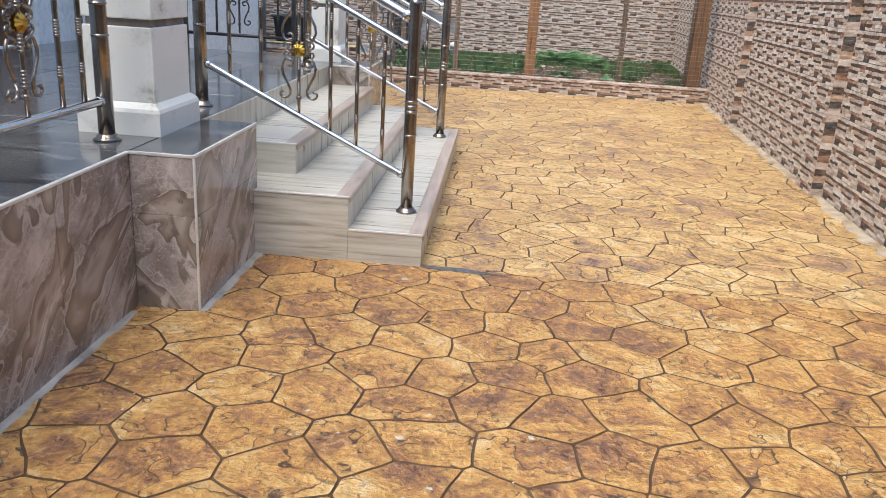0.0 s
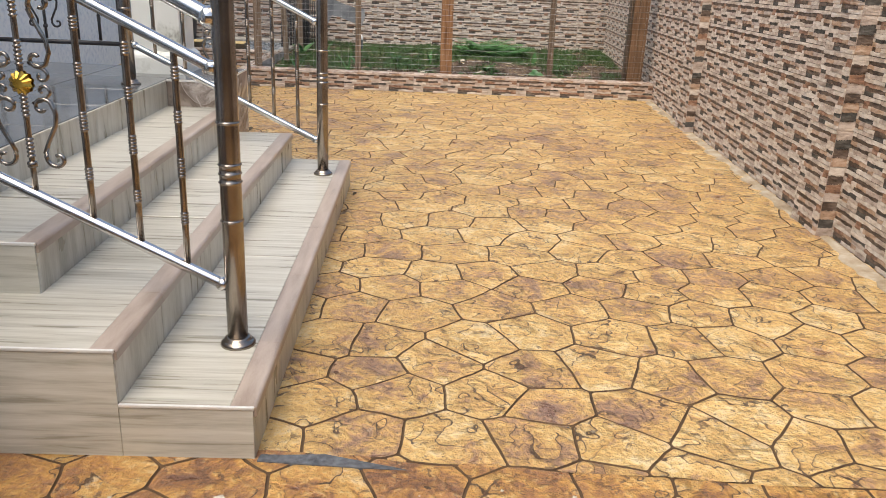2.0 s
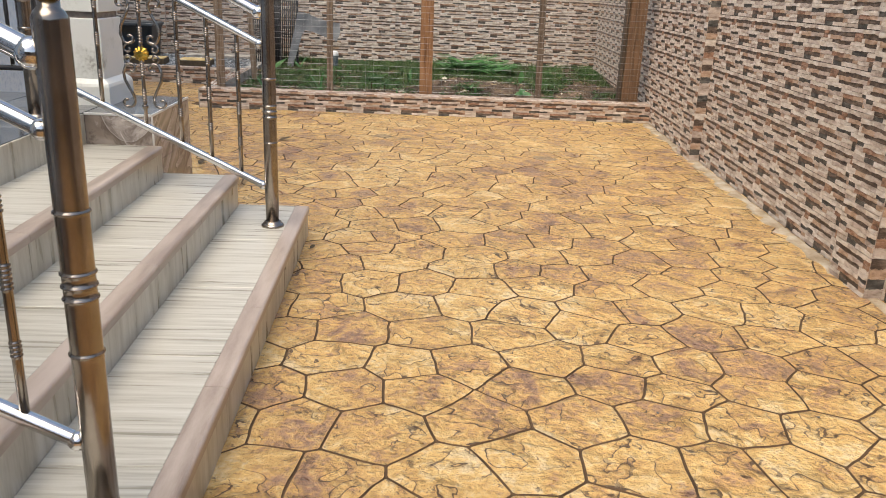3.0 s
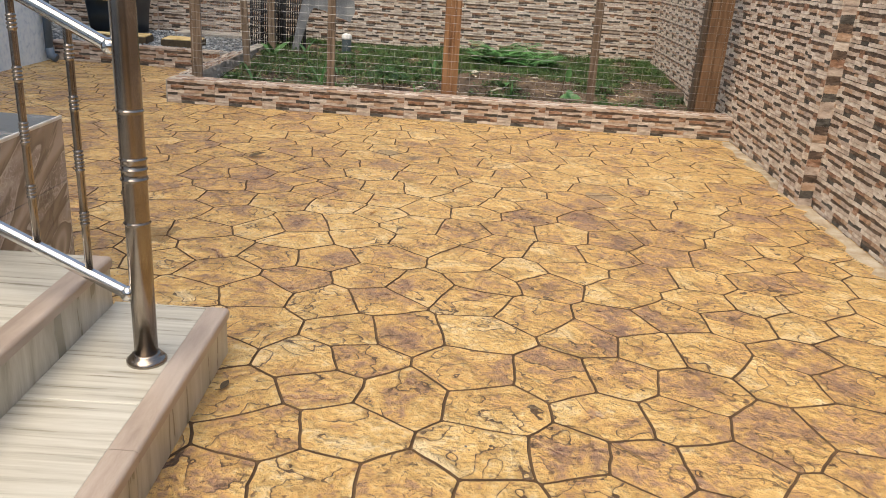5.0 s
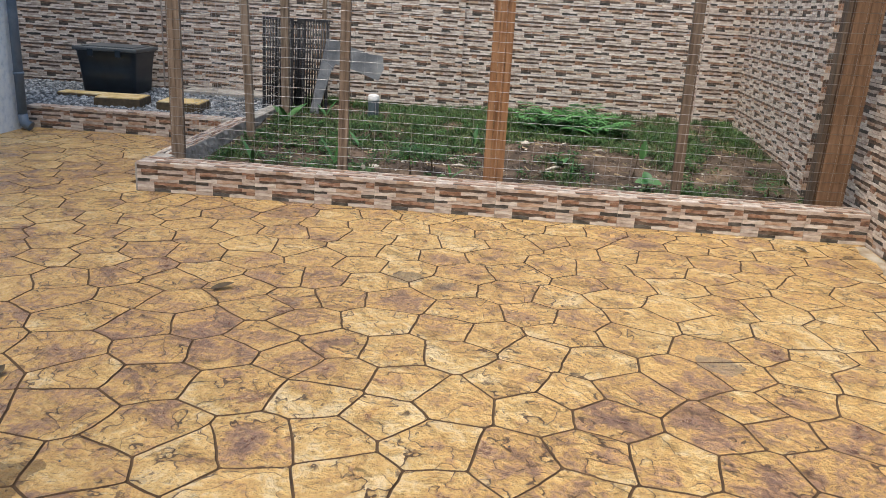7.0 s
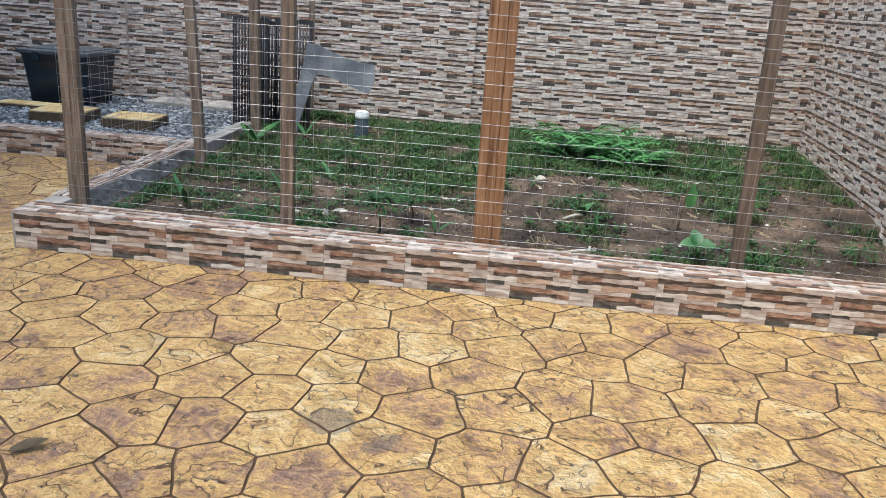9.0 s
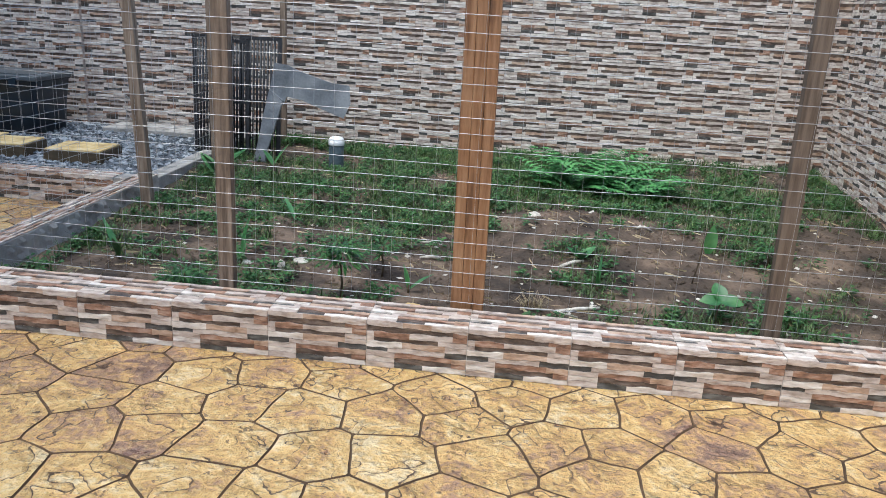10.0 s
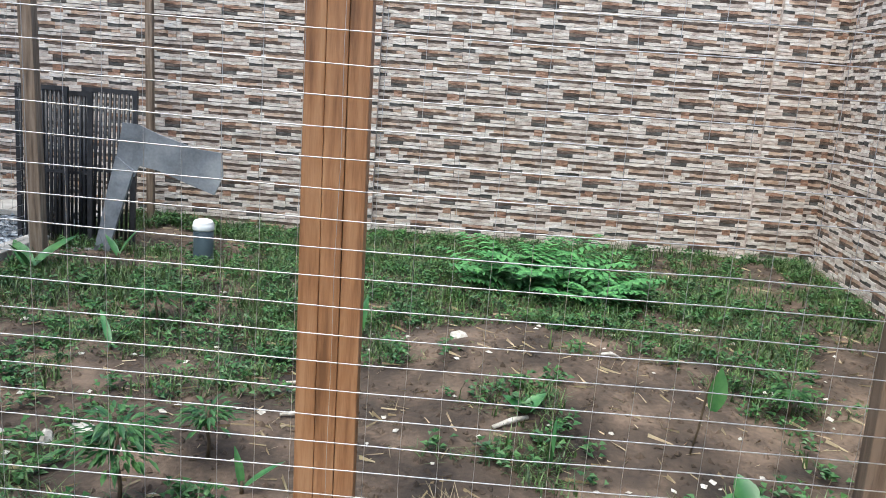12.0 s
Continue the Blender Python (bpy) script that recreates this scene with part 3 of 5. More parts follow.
def column(x0, x1, y0, y1, label):
    """White square column: chamfered plinth, shaft, a broken joint and the upper shaft."""
    c = thing("porch_column", label, "column", "porch columns")
    cx, cy, hx, hy = (x0 + x1) / 2, (y0 + y1) / 2, (x1 - x0) / 2, (y1 - y0) / 2
    bm = bmesh.new()
    rings = []
    for s, z in ((0.0, 0.0), (0.0, 0.108), (-0.006, 0.125), (-0.026, 0.145), (-0.034, 0.152)):
        rings.append([bm.verts.new((cx + sx * (hx + s), cy + sy * (hy + s), DECK + z)) for sx, sy in ((-1, -1), (1, -1), (1, 1), (-1, 1))])
    for a, b in zip(rings, rings[1:]):
        for i in range(4):
            bm.faces.new((a[i], a[(i + 1) % 4], b[(i + 1) % 4], b[i]))
    bm.faces.new(rings[-1])
    bm.faces.new(rings[0][::-1])
    part("plinth", bm, M_WHITE, c, "chamfered white plinth with chipped corners")
    hx, hy = hx - 0.034, hy - 0.034
    part("lower_shaft", boxed(cx - hx, cy - hy, DECK + 0.151, cx + hx, cy + hy, 1.215, 0.006), M_WHITE, c)
    part("joint", boxed(cx - hx + 0.015, cy - hy + 0.015, 1.213, cx + hx - 0.015, cy + hy - 0.015, 1.252, 0.004), M_GAP, c, "broken dark joint band")
    part("upper_shaft", boxed(cx - hx - 0.004, cy - hy - 0.004, 1.25, cx + hx + 0.004, cy + hy + 0.004, 3.0, 0.006), M_WHITE, c)
    return c


column(-1.50, -1.10, 4.00, 4.50, "square white column with chipped paint by the steps")
column(-1.44, -1.05, 8.02, 8.44, "square white column at the far porch corner")


# ---- railings ----
def ridged(r, h, groups, n=14, ring=0.0028, pitch=0.011):
    """Profile of a tube with groups of raised rings at the given heights."""
    prof = [(r, 0.0)]
    for g, count in groups:
        prof += [(r, g - 0.016), (r, g - 0.008)]
        for k in range(count):
            z = g + k * pitch
            prof += [(r, z - 0.004), (r + ring, z - 0.0015), (r + ring, z + 0.0015), (r, z + 0.004)]
        prof += [(r, g + (count - 1) * pitch + 0.008), (r, g + (count - 1) * pitch + 0.016)]
    return prof + [(r, h - 0.006), (r, h)]


def newel(p, x, y, z, h):
    post = part("post", lathe(bmesh.new(), ridged(0.036, h, ((0.465, 1), (0.60, 3), (0.80, 1)), ring=0.004, pitch=0.03) + [(0.030, h + 0.012), (0.022, h + 0.02), (0.022, h + 0.035)], (x, y, z), n=20), M_STEEL, p, "polished steel newel post")
    part("flange", lathe(bmesh.new(), [(0.062, 0), (0.062, 0.008), (0.054, 0.016), (0.047, 0.018), (0.045, 0.028), (0.036, 0.032)], (x, y, z), n=20), M_STEEL, post)
    part("finial", lathe(bmesh.new(), [(0.001, 0)] + [(0.042 * math.sin(a), 0.042 - 0.042 * math.cos(a)) for a in [math.pi * k / 8 for k in range(1, 8)]] + [(0.001, 0.084)], (x, y, z + h + 0.03), n=16), M_GOLD, post, "brass ball finial")


def rail(p, a, b, r, name="rail"):
    a, b = Vector(a), Vector(b)
    d = (b - a).normalized()
    part(name, sweep(bmesh.new(), [a, a + d * 0.012, a + d * 0.02, b - d * 0.02, b - d * 0.012, b], [r * 0.7, r, r * 0.96, r * 0.96, r, r * 0.7], 14), M_RAIL, p, "bright steel rail")
    for q, s in ((a, -1), (b, 1)):
        part("ball_end", lathe(bmesh.new(), [(0.001, -r * 1.25)] + [(r * 1.25 * math.sin(t), -r * 1.25 * math.cos(t)) for t in [math.pi * k / 7 for k in range(1, 7)]] + [(0.001, r * 1.25)], q - d * 0.005 * s, d, 12), M_RAIL, p)


def baluster(p, x, y, z0, z1, mat=None, r=0.0115):
    h = z1 - z0
    part("baluster", lathe(bmesh.new(), ridged(r, h, ((h * 0.20, 4), (h * 0.42, 6), (h * 0.66, 4), (h * 0.85, 4))), (x, y, z0), n=10), mat or M_STEEL, p)


def curl(cx, cz, r0, r1, a0, a1, n=14):
    return [(cx + (r0 + (r1 - r0) * k / n) * math.cos(a0 + (a1 - a0) * k / n), cz + (r0 + (r1 - r0) * k / n) * math.sin(a0 + (a1 - a0) * k / n)) for k in range(n + 1)]


def ornament(p, x, y, z0, z1, ux, uy, mat=None):
    """Scrolled panel: ridged centre bar, gilt rosette, four lyre scrolls."""
    mat = mat or M_STEEL
    h, zc = z1 - z0, z0 + (z1 - z0) * 0.50
    bar = lathe(bmesh.new(), ridged(0.010, h, ((h * 0.18, 5), (h * 0.36, 6), (h * 0.58, 6), (h * 0.78, 5)), ring=0.004, pitch=0.014), (x, y, z0), n=8)
    part("centre_bar", bar, mat, p)
    bm = bmesh.new()
    ring = []
    for k in range(24):
        a = 2 * math.pi * k / 24
        rr = 0.040 if k % 2 else 0.034
        ring.append((rr * math.cos(a), rr * math.sin(a)))
    for s in (-1, 1):
        nx, ny = -uy * s, ux * s
        outer = [bm.verts.new((x + ux * u + nx * 0.008, y + uy * u + ny * 0.008, zc + w)) for u, w in ring]
        inner = [bm.verts.new((x + ux * u * 0.45 + nx * 0.026, y + uy * u * 0.45 + ny * 0.026, zc + w * 0.45)) for u, w in ring]
        for k in range(24):
            bm.faces.new((outer[k], outer[(k + 1) % 24], inner[(k + 1) % 24], inner[k]))
        bm.faces.new(inner)
        bm.faces.new(outer[::-1])
    part("rosette", bm, M_GOLD, p, "gilt ribbed rosette")
    lyre = curl(0.040, -0.060, 0.006, 0.024, 5.6, 0.6, 12) + [(0.070, -0.075), (0.066, -0.105), (0.045, -0.150), (0.034, -0.178)] + curl(0.062, -0.190, 0.028, 0.007, 2.7, 8.2, 16)
    small = curl(0.047, -0.018, 0.005, 0.017, 4.2, -1.0, 10) + [(0.044, -0.042), (0.020, -0.050)]
    for su in (-1, 1):
        for sw in (-1, 1):
            for c, r in ((lyre, 0.0074), (small, 0.006)):
                part("scroll", sweep(bmesh.new(), [(x + ux * u * su * 1.42, y + uy * u * su * 1.42, zc + w * sw * 1.30) for u, w in c], r, 6), mat, p)
    for dz in (-0.27, 0.27):
        part("collar", lathe(bmesh.new(), [(0.010, -0.012), (0.016, -0.009), (0.016, 0.009), (0.010, 0.012)], (x, y, zc + dz), n=10), mat, p)


def stair_railing(top, foot, label):
    p = thing("stair_railing", label, "railing", "railings of the steps")
    (xt, yt), (xf, yf) = top, foot
    newel(p, xt, yt, DECK, 1.18)
    newel(p, xf, yf, STEP, 1.20)
    d = Vector((xf - xt, yf - yt, 0)).normalized()
    g = 0.04
    for zt, zf, r, nm in ((0.965, 0.41, 0.0205, "bottom_rail"), (1.725, 1.155, 0.0195, "middle_rail"), (1.885, 1.31, 0.028, "handrail")):
        rail(p, (xt + d.x * g, yt + d.y * g, zt), (xf - d.x * g, yf - d.y * g, zf), r, nm)
    for f in (0.14, 0.29, 0.47, 0.62, 0.745, 0.87):
        x, y = xt + (xf - xt) * f, yt + (yf - yt) * f
        z0, z1 = 0.965 - 0.555 * f, 1.725 - 0.57 * f
        if f == 0.47:
            ornament(p, x, y, z0, z1, d.x, d.y)
        else:
            baluster(p, x, y, z0, z1)
    return p


stair_railing((-1.27, 4.99), (-0.02, 4.93), "polished steel stair railing with gilt scrolls")
stair_railing((-1.25, 7.50), (-0.02, 7.45), "polished steel stair railing by the far steps end")


def porch_railing(a, b, posts, label, mat=None):
    """Level railing between two plan points; posts as fractions."""
    p = thing("porch_railing", label, "railing", "railings of the porch")
    (xa, ya), (xb, yb) = a, b
    L = math.hypot(xb - xa, yb - ya)
    d = Vector((xb - xa, yb - ya, 0)) / L
    at = lambda s: (xa + d.x * s, ya + d.y * s)
    for s in posts:
        if mat is None:
            newel(p, *at(s), DECK, 1.12)
        else:
            part("post", boxed(at(s)[0] - 0.02, at(s)[1] - 0.02, DECK, at(s)[0] + 0.02, at(s)[1] + 0.02, DECK + 1.05, 0.003), mat, p)
    for s0, s1 in zip(posts, posts[1:]):
        for z, r in ((0.90, 0.0205), (1.62, 0.0195), (1.79, 0.028)):
            if mat is None:
                rail(p, (*at(s0 + 0.04), z), (*at(s1 - 0.04), z), r)
            else:
                part("rail", sweep(bmesh.new(), [(*at(s0), z - 0.02), (*at(s1), z - 0.02)], 0.016, 8), mat, p)
        for f in (0.145, 0.29, 0.50, 0.71, 0.855):
            s = s0 + (s1 - s0) * f
            if f == 0.50:
                ornament(p, *at(s), 0.90, 1.62, d.x, d.y, mat)
            else:
                baluster(p, *at(s), 0.90, 1.62, mat)
    return p


porch_railing((-1.29, 3.86), (-1.29, 0.2), (0.0, 1.18, 2.36, 3.54), "polished steel porch railing with gilt scrolls")
# Far railing takes the black iron colour to paint in its backlit darkness.
porch_railing((-1.60, 8.38), (-3.80, 8.38), (0.0, 1.1, 2.2), "railing along the far porch edge, coloured black for its backlit look", M_IRON)

# ---- garden bed, kerbs, gravel ----
rng = random.Random(7)


def soil_height(x, y):
    h = 0.075 + 0.05 * noise.noise((x * 0.9, y * 0.9, 3.1)) + 0.022 * noise.noise((x * 3.1, y * 3.1, 8.2)) + 0.010 * noise.noise((x * 9, y * 9, 1.7))
    for mx, my, r, k in ((1.35, 14.75, 0.45, 0.09), (2.0, 14.25, 0.5, 0.06), (0.3, 13.9, 0.5, 0.04)):
        h += k * math.exp(-((x - mx) ** 2 + (y - my) ** 2) / r ** 2)
    k = min(1, max(0, (y - 13.6) / 3.2))
    h += (0.07 + 0.05 * min(1, max(0, x / 2))) * k * k * (3 - 2 * k)
    return max(0.02, h)


bm = bmesh.new()
nx, ny = 112, 100
grid = [[bm.verts.new((-1.60 + 5.75 * i / nx, 12.92 + 4.495 * j / ny, soil_height(-1.60 + 5.75 * i / nx, 12.92 + 4.495 * j / ny))) for i in range(nx + 1)] for j in range(ny + 1)]
for j in range(ny):
    for i in range(nx):
        bm.faces.new((grid[j][i], grid[j][i + 1], grid[j + 1][i + 1], grid[j + 1][i])).smooth = True
soil = tagged(part("soil", bm, M_SOIL), "bare brown garden soil with clods and mounds", "soil", kind="structure")

gravel_bed = tagged(part("gravel_bed", boxed(-9, 15.07, -0.02, -1.66, NORTH + 0.005, 0.165, 0), M_BED), "gravel bed beside the house", "gravel bed", kind="structure")


def stone_field(name, n, area, z, size, mat, seed, label, squash=0.6):
    r = np.random.RandomState(seed)
    base = np.array([(1, 0, 0), (-1, 0, 0), (0, 1, 0), (0, -1, 0), (0, 0, 1), (0, 0, -1)], float)
    tri = [(0, 2, 4), (2, 1, 4), (1, 3, 4), (3, 0, 4), (2, 0, 5), (1, 2, 5), (3, 1, 5), (0, 3, 5)]
    vs, fs = [], []
    for k in range(n):
        x, y = r.uniform(area[0], area[1]), r.uniform(area[2], area[3])
        s = size * r.uniform(0.5, 1.3) * np.array((1, r.uniform(0.6, 1), squash * r.uniform(0.6, 1.2)))
        a = r.uniform(0, 6.28)
        c, d = math.cos(a), math.sin(a)
        p = (base + r.uniform(-0.25, 0.25, base.shape)) * s
        p = np.stack((p[:, 0] * c - p[:, 1] * d + x, p[:, 0] * d + p[:, 1] * c + y, p[:, 2] + (z(x, y) if callable(z) else z)), 1)
        o = len(vs)
        vs += p.tolist()
        fs += [(i + o, j + o, q + o) for i, j, q in tri]
    me = bpy.data.meshes.new(name)
    me.from_pydata(vs, [], fs)
    me.materials.append(mat)
    return tagged(new(name, me), label, name.replace("_", " "), kind="stuff")


stone_field("gravel", 5200, (-5.2, -1.66, 15.09, 17.38), 0.175, 0.024, M_GRAVEL, 3, "loose blue-grey gravel chippings")

# ---- split-stone tiles ----
# rows from the top: (height share, ((width share, stone, depth in mm), ...))
PRINT = (
    (0.125, ((0.34, 0, 7), (0.30, 1, 6), (0.36, 0, 8))),
    (0.110, ((0.40, 4, 2), (0.42, 4, 3), (0.18, 3, 6))),
    (0.125, ((0.09, 0, 8), (0.33, 2, 6), (0.42, 1, 7), (0.16, 3, 7))),
    (0.095, ((0.09, 0, 7), (0.67, 4, 2), (0.24, 0, 8))),
    (0.125, ((0.34, 0, 8), (0.42, 1, 6), (0.24, 0, 8))),
    (0.110, ((0.22, 5, 2), (0.54, 0, 7), (0.24, 5, 3))),
    (0.115, ((0.25, 1, 7), (0.32, 3, 5), (0.24, 2, 5), (0.19, 1, 7))),
    (0.110, ((0.28, 0, 7), (0.24, 4, 3), (0.33, 4, 2), (0.15, 2, 6))),
    (0.125, ((0.28, 1, 7), (0.30, 5, 2), (0.42, 0, 8))),
)


def stone_tile(w, h, seed, print_rows=PRINT):
    """One clad tile, facing -y, from (0, 0, 0) to (w, 0, h): uneven strips of different stone."""
    r = random.Random(seed)
    cols = 14
    total = sum(p[0] for p in print_rows)
    lines, z = [], 1.0
    lines.append([h - 0.0015] * (cols + 1))
    for share, _ in print_rows[:-1]:
        z -= share / total
        a, b, ph = r.uniform(-0.003, 0.003), r.uniform(0.0005, 0.002), r.uniform(0, 6.28)
        lines.append([z * h + a * (2 * c / cols - 1) + b * math.sin(ph + c * 0.8) + r.uniform(-0.0032, 0.0032) for c in range(cols + 1)])
    lines.append([0.0015] * (cols + 1))
    bm = bmesh.new()
    for (share, strips), top, low in zip(print_rows, lines, lines[1:]):
        cuts, x = [0], 0.0
        for wd, _, _ in strips:
            x += wd
            cuts.append(min(cols, max(cuts[-1] + 1, round(x * cols + r.uniform(-0.4, 0.4)))))
        cuts[-1] = cols
        for (wd, mi, depth), c0, c1 in zip(strips, cuts, cuts[1:]):
            xs = [0.0015 + (w - 0.003) * c / cols for c in range(c0, c1 + 1)]
            front = [[], []]
            for k, c in enumerate(range(c0, c1 + 1)):
                for q, line in enumerate((top, low)):
                    dep = (depth + r.uniform(-1.0, 1.0)) / 1000
                    front[q].append(bm.verts.new((xs[k], -dep, line[c] + (-0.0011 if q == 0 else 0.0011))))
            for k in range(c1 - c0):
                bm.faces.new((front[0][k], front[1][k], front[1][k + 1], front[0][k + 1])).material_index = mi
            loop = front[0] + front[1][::-1]
            back = [bm.verts.new((v.co.x, 0.0, v.co.z)) for v in loop]
            for k in range(len(loop)):
                n = (k + 1) % len(loop)
                bm.faces.new((loop[k], loop[n], back[n], back[k])).material_index = mi
    me = bpy.data.meshes.new("stone_tile")
    bm.normal_update()
    bm.to_mesh(me)
    bm.free()
    for m in STONES:
        me.materials.append(m)
    return me


TW, TH = 0.45, 0.225
# Darker, rustier stone mix of the kerb; also stands in for its weaker light.
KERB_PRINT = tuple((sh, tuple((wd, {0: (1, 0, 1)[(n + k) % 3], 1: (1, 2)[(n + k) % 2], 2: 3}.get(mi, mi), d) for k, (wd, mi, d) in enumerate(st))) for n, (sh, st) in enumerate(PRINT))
TILES = [stone_tile(TW, TH, s) for s in (1, 2, 3, 4)]
HALF = stone_tile(0.225, TH, 5, tuple((sh, tuple((wd, mi, d) for wd, mi, d in (st[0], (1 - st[0][0], *st[-1][1:])))) for sh, st in PRINT))
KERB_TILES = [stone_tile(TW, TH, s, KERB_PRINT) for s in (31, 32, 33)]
NARROW = [stone_tile(0.40, TH, s) for s in (11, 12)]
SIDE = [stone_tile(0.098, TH, 20 + k, tuple((0.25, ((1.0, row[(n + k) % 5], 5 + n % 2),)) for n in range(4))) for k, row in enumerate(((4, 2, 5, 1, 3), (5, 0, 4, 3, 1), (2, 4, 1, 5, 4)))]


for j in range(10):
    u = -7.65 - (TW / 2 if j % 2 else 0)
    while u < 3.99:
        piece("stone_tile", TILES[rng.randrange(4)], wall_north, pose(u, NORTH + 0.012, TH * j))
        u += TW

# east wall: local x runs towards the entrance, face at local y = 0.015
for j in range(10):
    u = 0.45 - (TW / 2 if j % 2 else 0)
    while u < 13.3:
        piece("stone_tile", TILES[rng.randrange(4)], wall_east, pose(u, 0.012, TH * j))
        u += TW


def pilaster(parent, u, y, w, out, z1=2.25, sided=False):
    """A shallow clad pier on a wall, in the wall's own frame."""
    p = part("pilaster", boxed(u + 0.009, y - out, -0.02, u + w - 0.009, y + 0.02, z1, 0), M_PINK, parent, "shallow stone-clad pier")
    for j in range(10):
        piece("stone_tile", NARROW[j % 2], p, Matrix.Translation((u + (w - 0.40) / 2, y - out - 0.001, TH * j)))
        if sided:
            piece("stone_tile", SIDE[j % 3], p, pose(u + w - 0.008, y - out, TH * j, 0, 0, 90))
    return p


for u in (-3.84, 0.08, 3.49):
    pilaster(wall_north, u, NORTH + 0.015, 0.42, 0.05)
for yf in (14.44, 10.94, 7.44):
    pilaster(wall_east, (17.90 - yf) * 1.0029, 0.015, 0.42, 0.10, sided=True)


def kerb(name, label, m, length, width, core_from=0.0):
    """A low wall, clad in front and on top; local x along it, front at local y = 0."""
    k = thing(name, label, "kerb", "garden kerbs", kind="structure")
    k.matrix_world = m
    part("core", boxed(0.002, 0.008, -0.02, length - 0.002, width, 0.218, 0.003), M_CONC, k, "bare grey concrete core")
    u = 0.0
    while u < length - 0.02:
        w = min(TW, length - u)
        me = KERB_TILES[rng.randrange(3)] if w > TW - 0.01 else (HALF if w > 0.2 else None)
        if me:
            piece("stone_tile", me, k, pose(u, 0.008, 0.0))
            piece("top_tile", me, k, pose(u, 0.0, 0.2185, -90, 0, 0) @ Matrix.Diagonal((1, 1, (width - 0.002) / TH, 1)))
        u += TW
    return k


front_kerb = kerb("garden_kerb", "low garden kerb clad in split-stone tiles", pose(-1.73, 12.70, 0), 5.40, 0.235)
part("bare_end", boxed(-0.012, 0.0, 0.0, 0.002, 0.235, 0.216, 0.004), M_CONC, front_kerb, "bare cement end face")
side_kerb = kerb("garden_kerb", "low side kerb with stone-tiled top", pose(-1.73, 15.10, 0, 0, 0, -90), 2.16, 0.15)
back_kerb = kerb("gravel_kerb", "low stone-clad kerb of the gravel bed", pose(-3.86, 14.90, 0), 2.12, 0.17)
bm = bmesh.new()
rows = [[bm.verts.new((0.02 + 2.1 * i / 60, 0.152 + 0.022 * abs(noise.noise((i * 0.31, j * 0.5, 2.2))) + 0.012 * noise.noise((i * 0.9, j * 1.3, 6.0)), 0.03 + 0.183 * j / 6)) for i in range(61)] for j in range(7)]
for low, high in zip(rows, rows[1:]):
    for i in range(60):
        bm.faces.new((low[i], low[i + 1], high[i + 1], high[i]))
part("rough_back", bm, M_CONC, side_kerb, "rough unrendered concrete back face")
tagged(part("garden_border", boxed(-1.72, 15.10, -0.02, -1.58, 16.6, 0.2, 0.008), M_CONC), "rough concrete edge between gravel and garden", "border", kind="structure")

# ---- timber posts and wire ----


def timber_post(x, y, w, d, h, mat, label, boards=1, lean=0.0, rz=0.0, z=0.0):
    p = thing("fence_post", label, "fence post", "posts of the wire fence", at=(x, y, z))
    p.rotation_euler = (0, lean, rz)
    bw = w / boards
    for k in range(boards):
        x0 = -w / 2 + bw * k
        part("board", boxed(x0 + 0.0006, -0.003 * (k % 2), 0, x0 + bw - 0.0006, d, h - 0.03 * (k % 2), 0.003), mat, p)
    return p


timber_post(0.943, 12.965, 0.155, 0.055, 2.35, M_TIMBER, "broad red-brown timber post of three boards", 3, -0.01)
timber_post(3.47, 12.96, 0.20, 0.10, 2.35, M_BROWNWOOD, "wide double timber post against the wall", 2)
timber_post(3.345, 12.99, 0.035, 0.09, 2.2, M_DARKWOOD, "thin weathered batten beside the wide post")
timber_post(2.335, 12.97, 0.075, 0.05, 2.3, M_DARKWOOD, "weathered timber fence post behind the kerb", 1, -0.018)
timber_post(-0.225, 12.97, 0.075, 0.05, 2.3, M_PALE, "weathered timber fence post behind the kerb")
timber_post(-1.55, 13.06, 0.10, 0.07, 2.3, M_PALE, "weathered brown corner post of two boards on the kerb", 2, 0.0, 0.2, 0.0)
timber_post(-1.43, 14.60, 0.075, 0.06, 2.2, M_PALE, "pale timber post beside the side kerb", 1, -0.045)
timber_post(-1.40, 15.80, 0.085, 0.07, 2.2, M_PALE, "pale brown timber post at the garden's far corner", 1, -0.01)
timber_post(-1.27, 17.22, 0.055, 0.05, 2.2, M_PALE, "slim pale timber post by the back wall")


def wire_fence(label, a, b, z0, z1, pitch, upright, seed):
    f = thing("wire_fence", label, "wire fence", "panels of wire fence")
    r = random.Random(seed)
    A, B = Vector((*a, 0)), Vector((*b, 0))
    L = (B - A).length
    n = int((z1 - z0) / pitch)
    for k in range(n + 1):
        z = z0 + pitch * k
        pts = []
        for q in range(13):
            s = q / 12
            p = A.lerp(B, s)
            pts.append((p.x + r.uniform(-0.002, 0.002), p.y + r.uniform(-0.003, 0.003), z + r.uniform(-0.0025, 0.0025) - 0.006 * math.sin(math.pi * ((s * 3) % 1))))
        part("wire", sweep(bmesh.new(), pts, 0.0016, 5), M_WIRE, f)
    m = int(L / upright)
    for k in range(m + 1):
        p = A.lerp(B, min(1, k * upright / L))
        pts = [(p.x + r.uniform(-0.003, 0.003), p.y + 0.003, z0 + (z1 - z0) * q / 8) for q in range(9)]
        part("stay_wire", sweep(bmesh.new(), pts, 0.0008, 4), M_WIRE, f)
    return f


wire_fence("galvanised wire mesh along the front kerb", (-1.55, 12.952), (3.56, 12.945), 0.258, 2.25, 0.0712, 0.0925, 1)
wire_fence("galvanised wire mesh along the side kerb", (-1.60, 13.08), (-1.45, 15.78), 0.288, 2.2, 0.0716, 0.0925, 2)
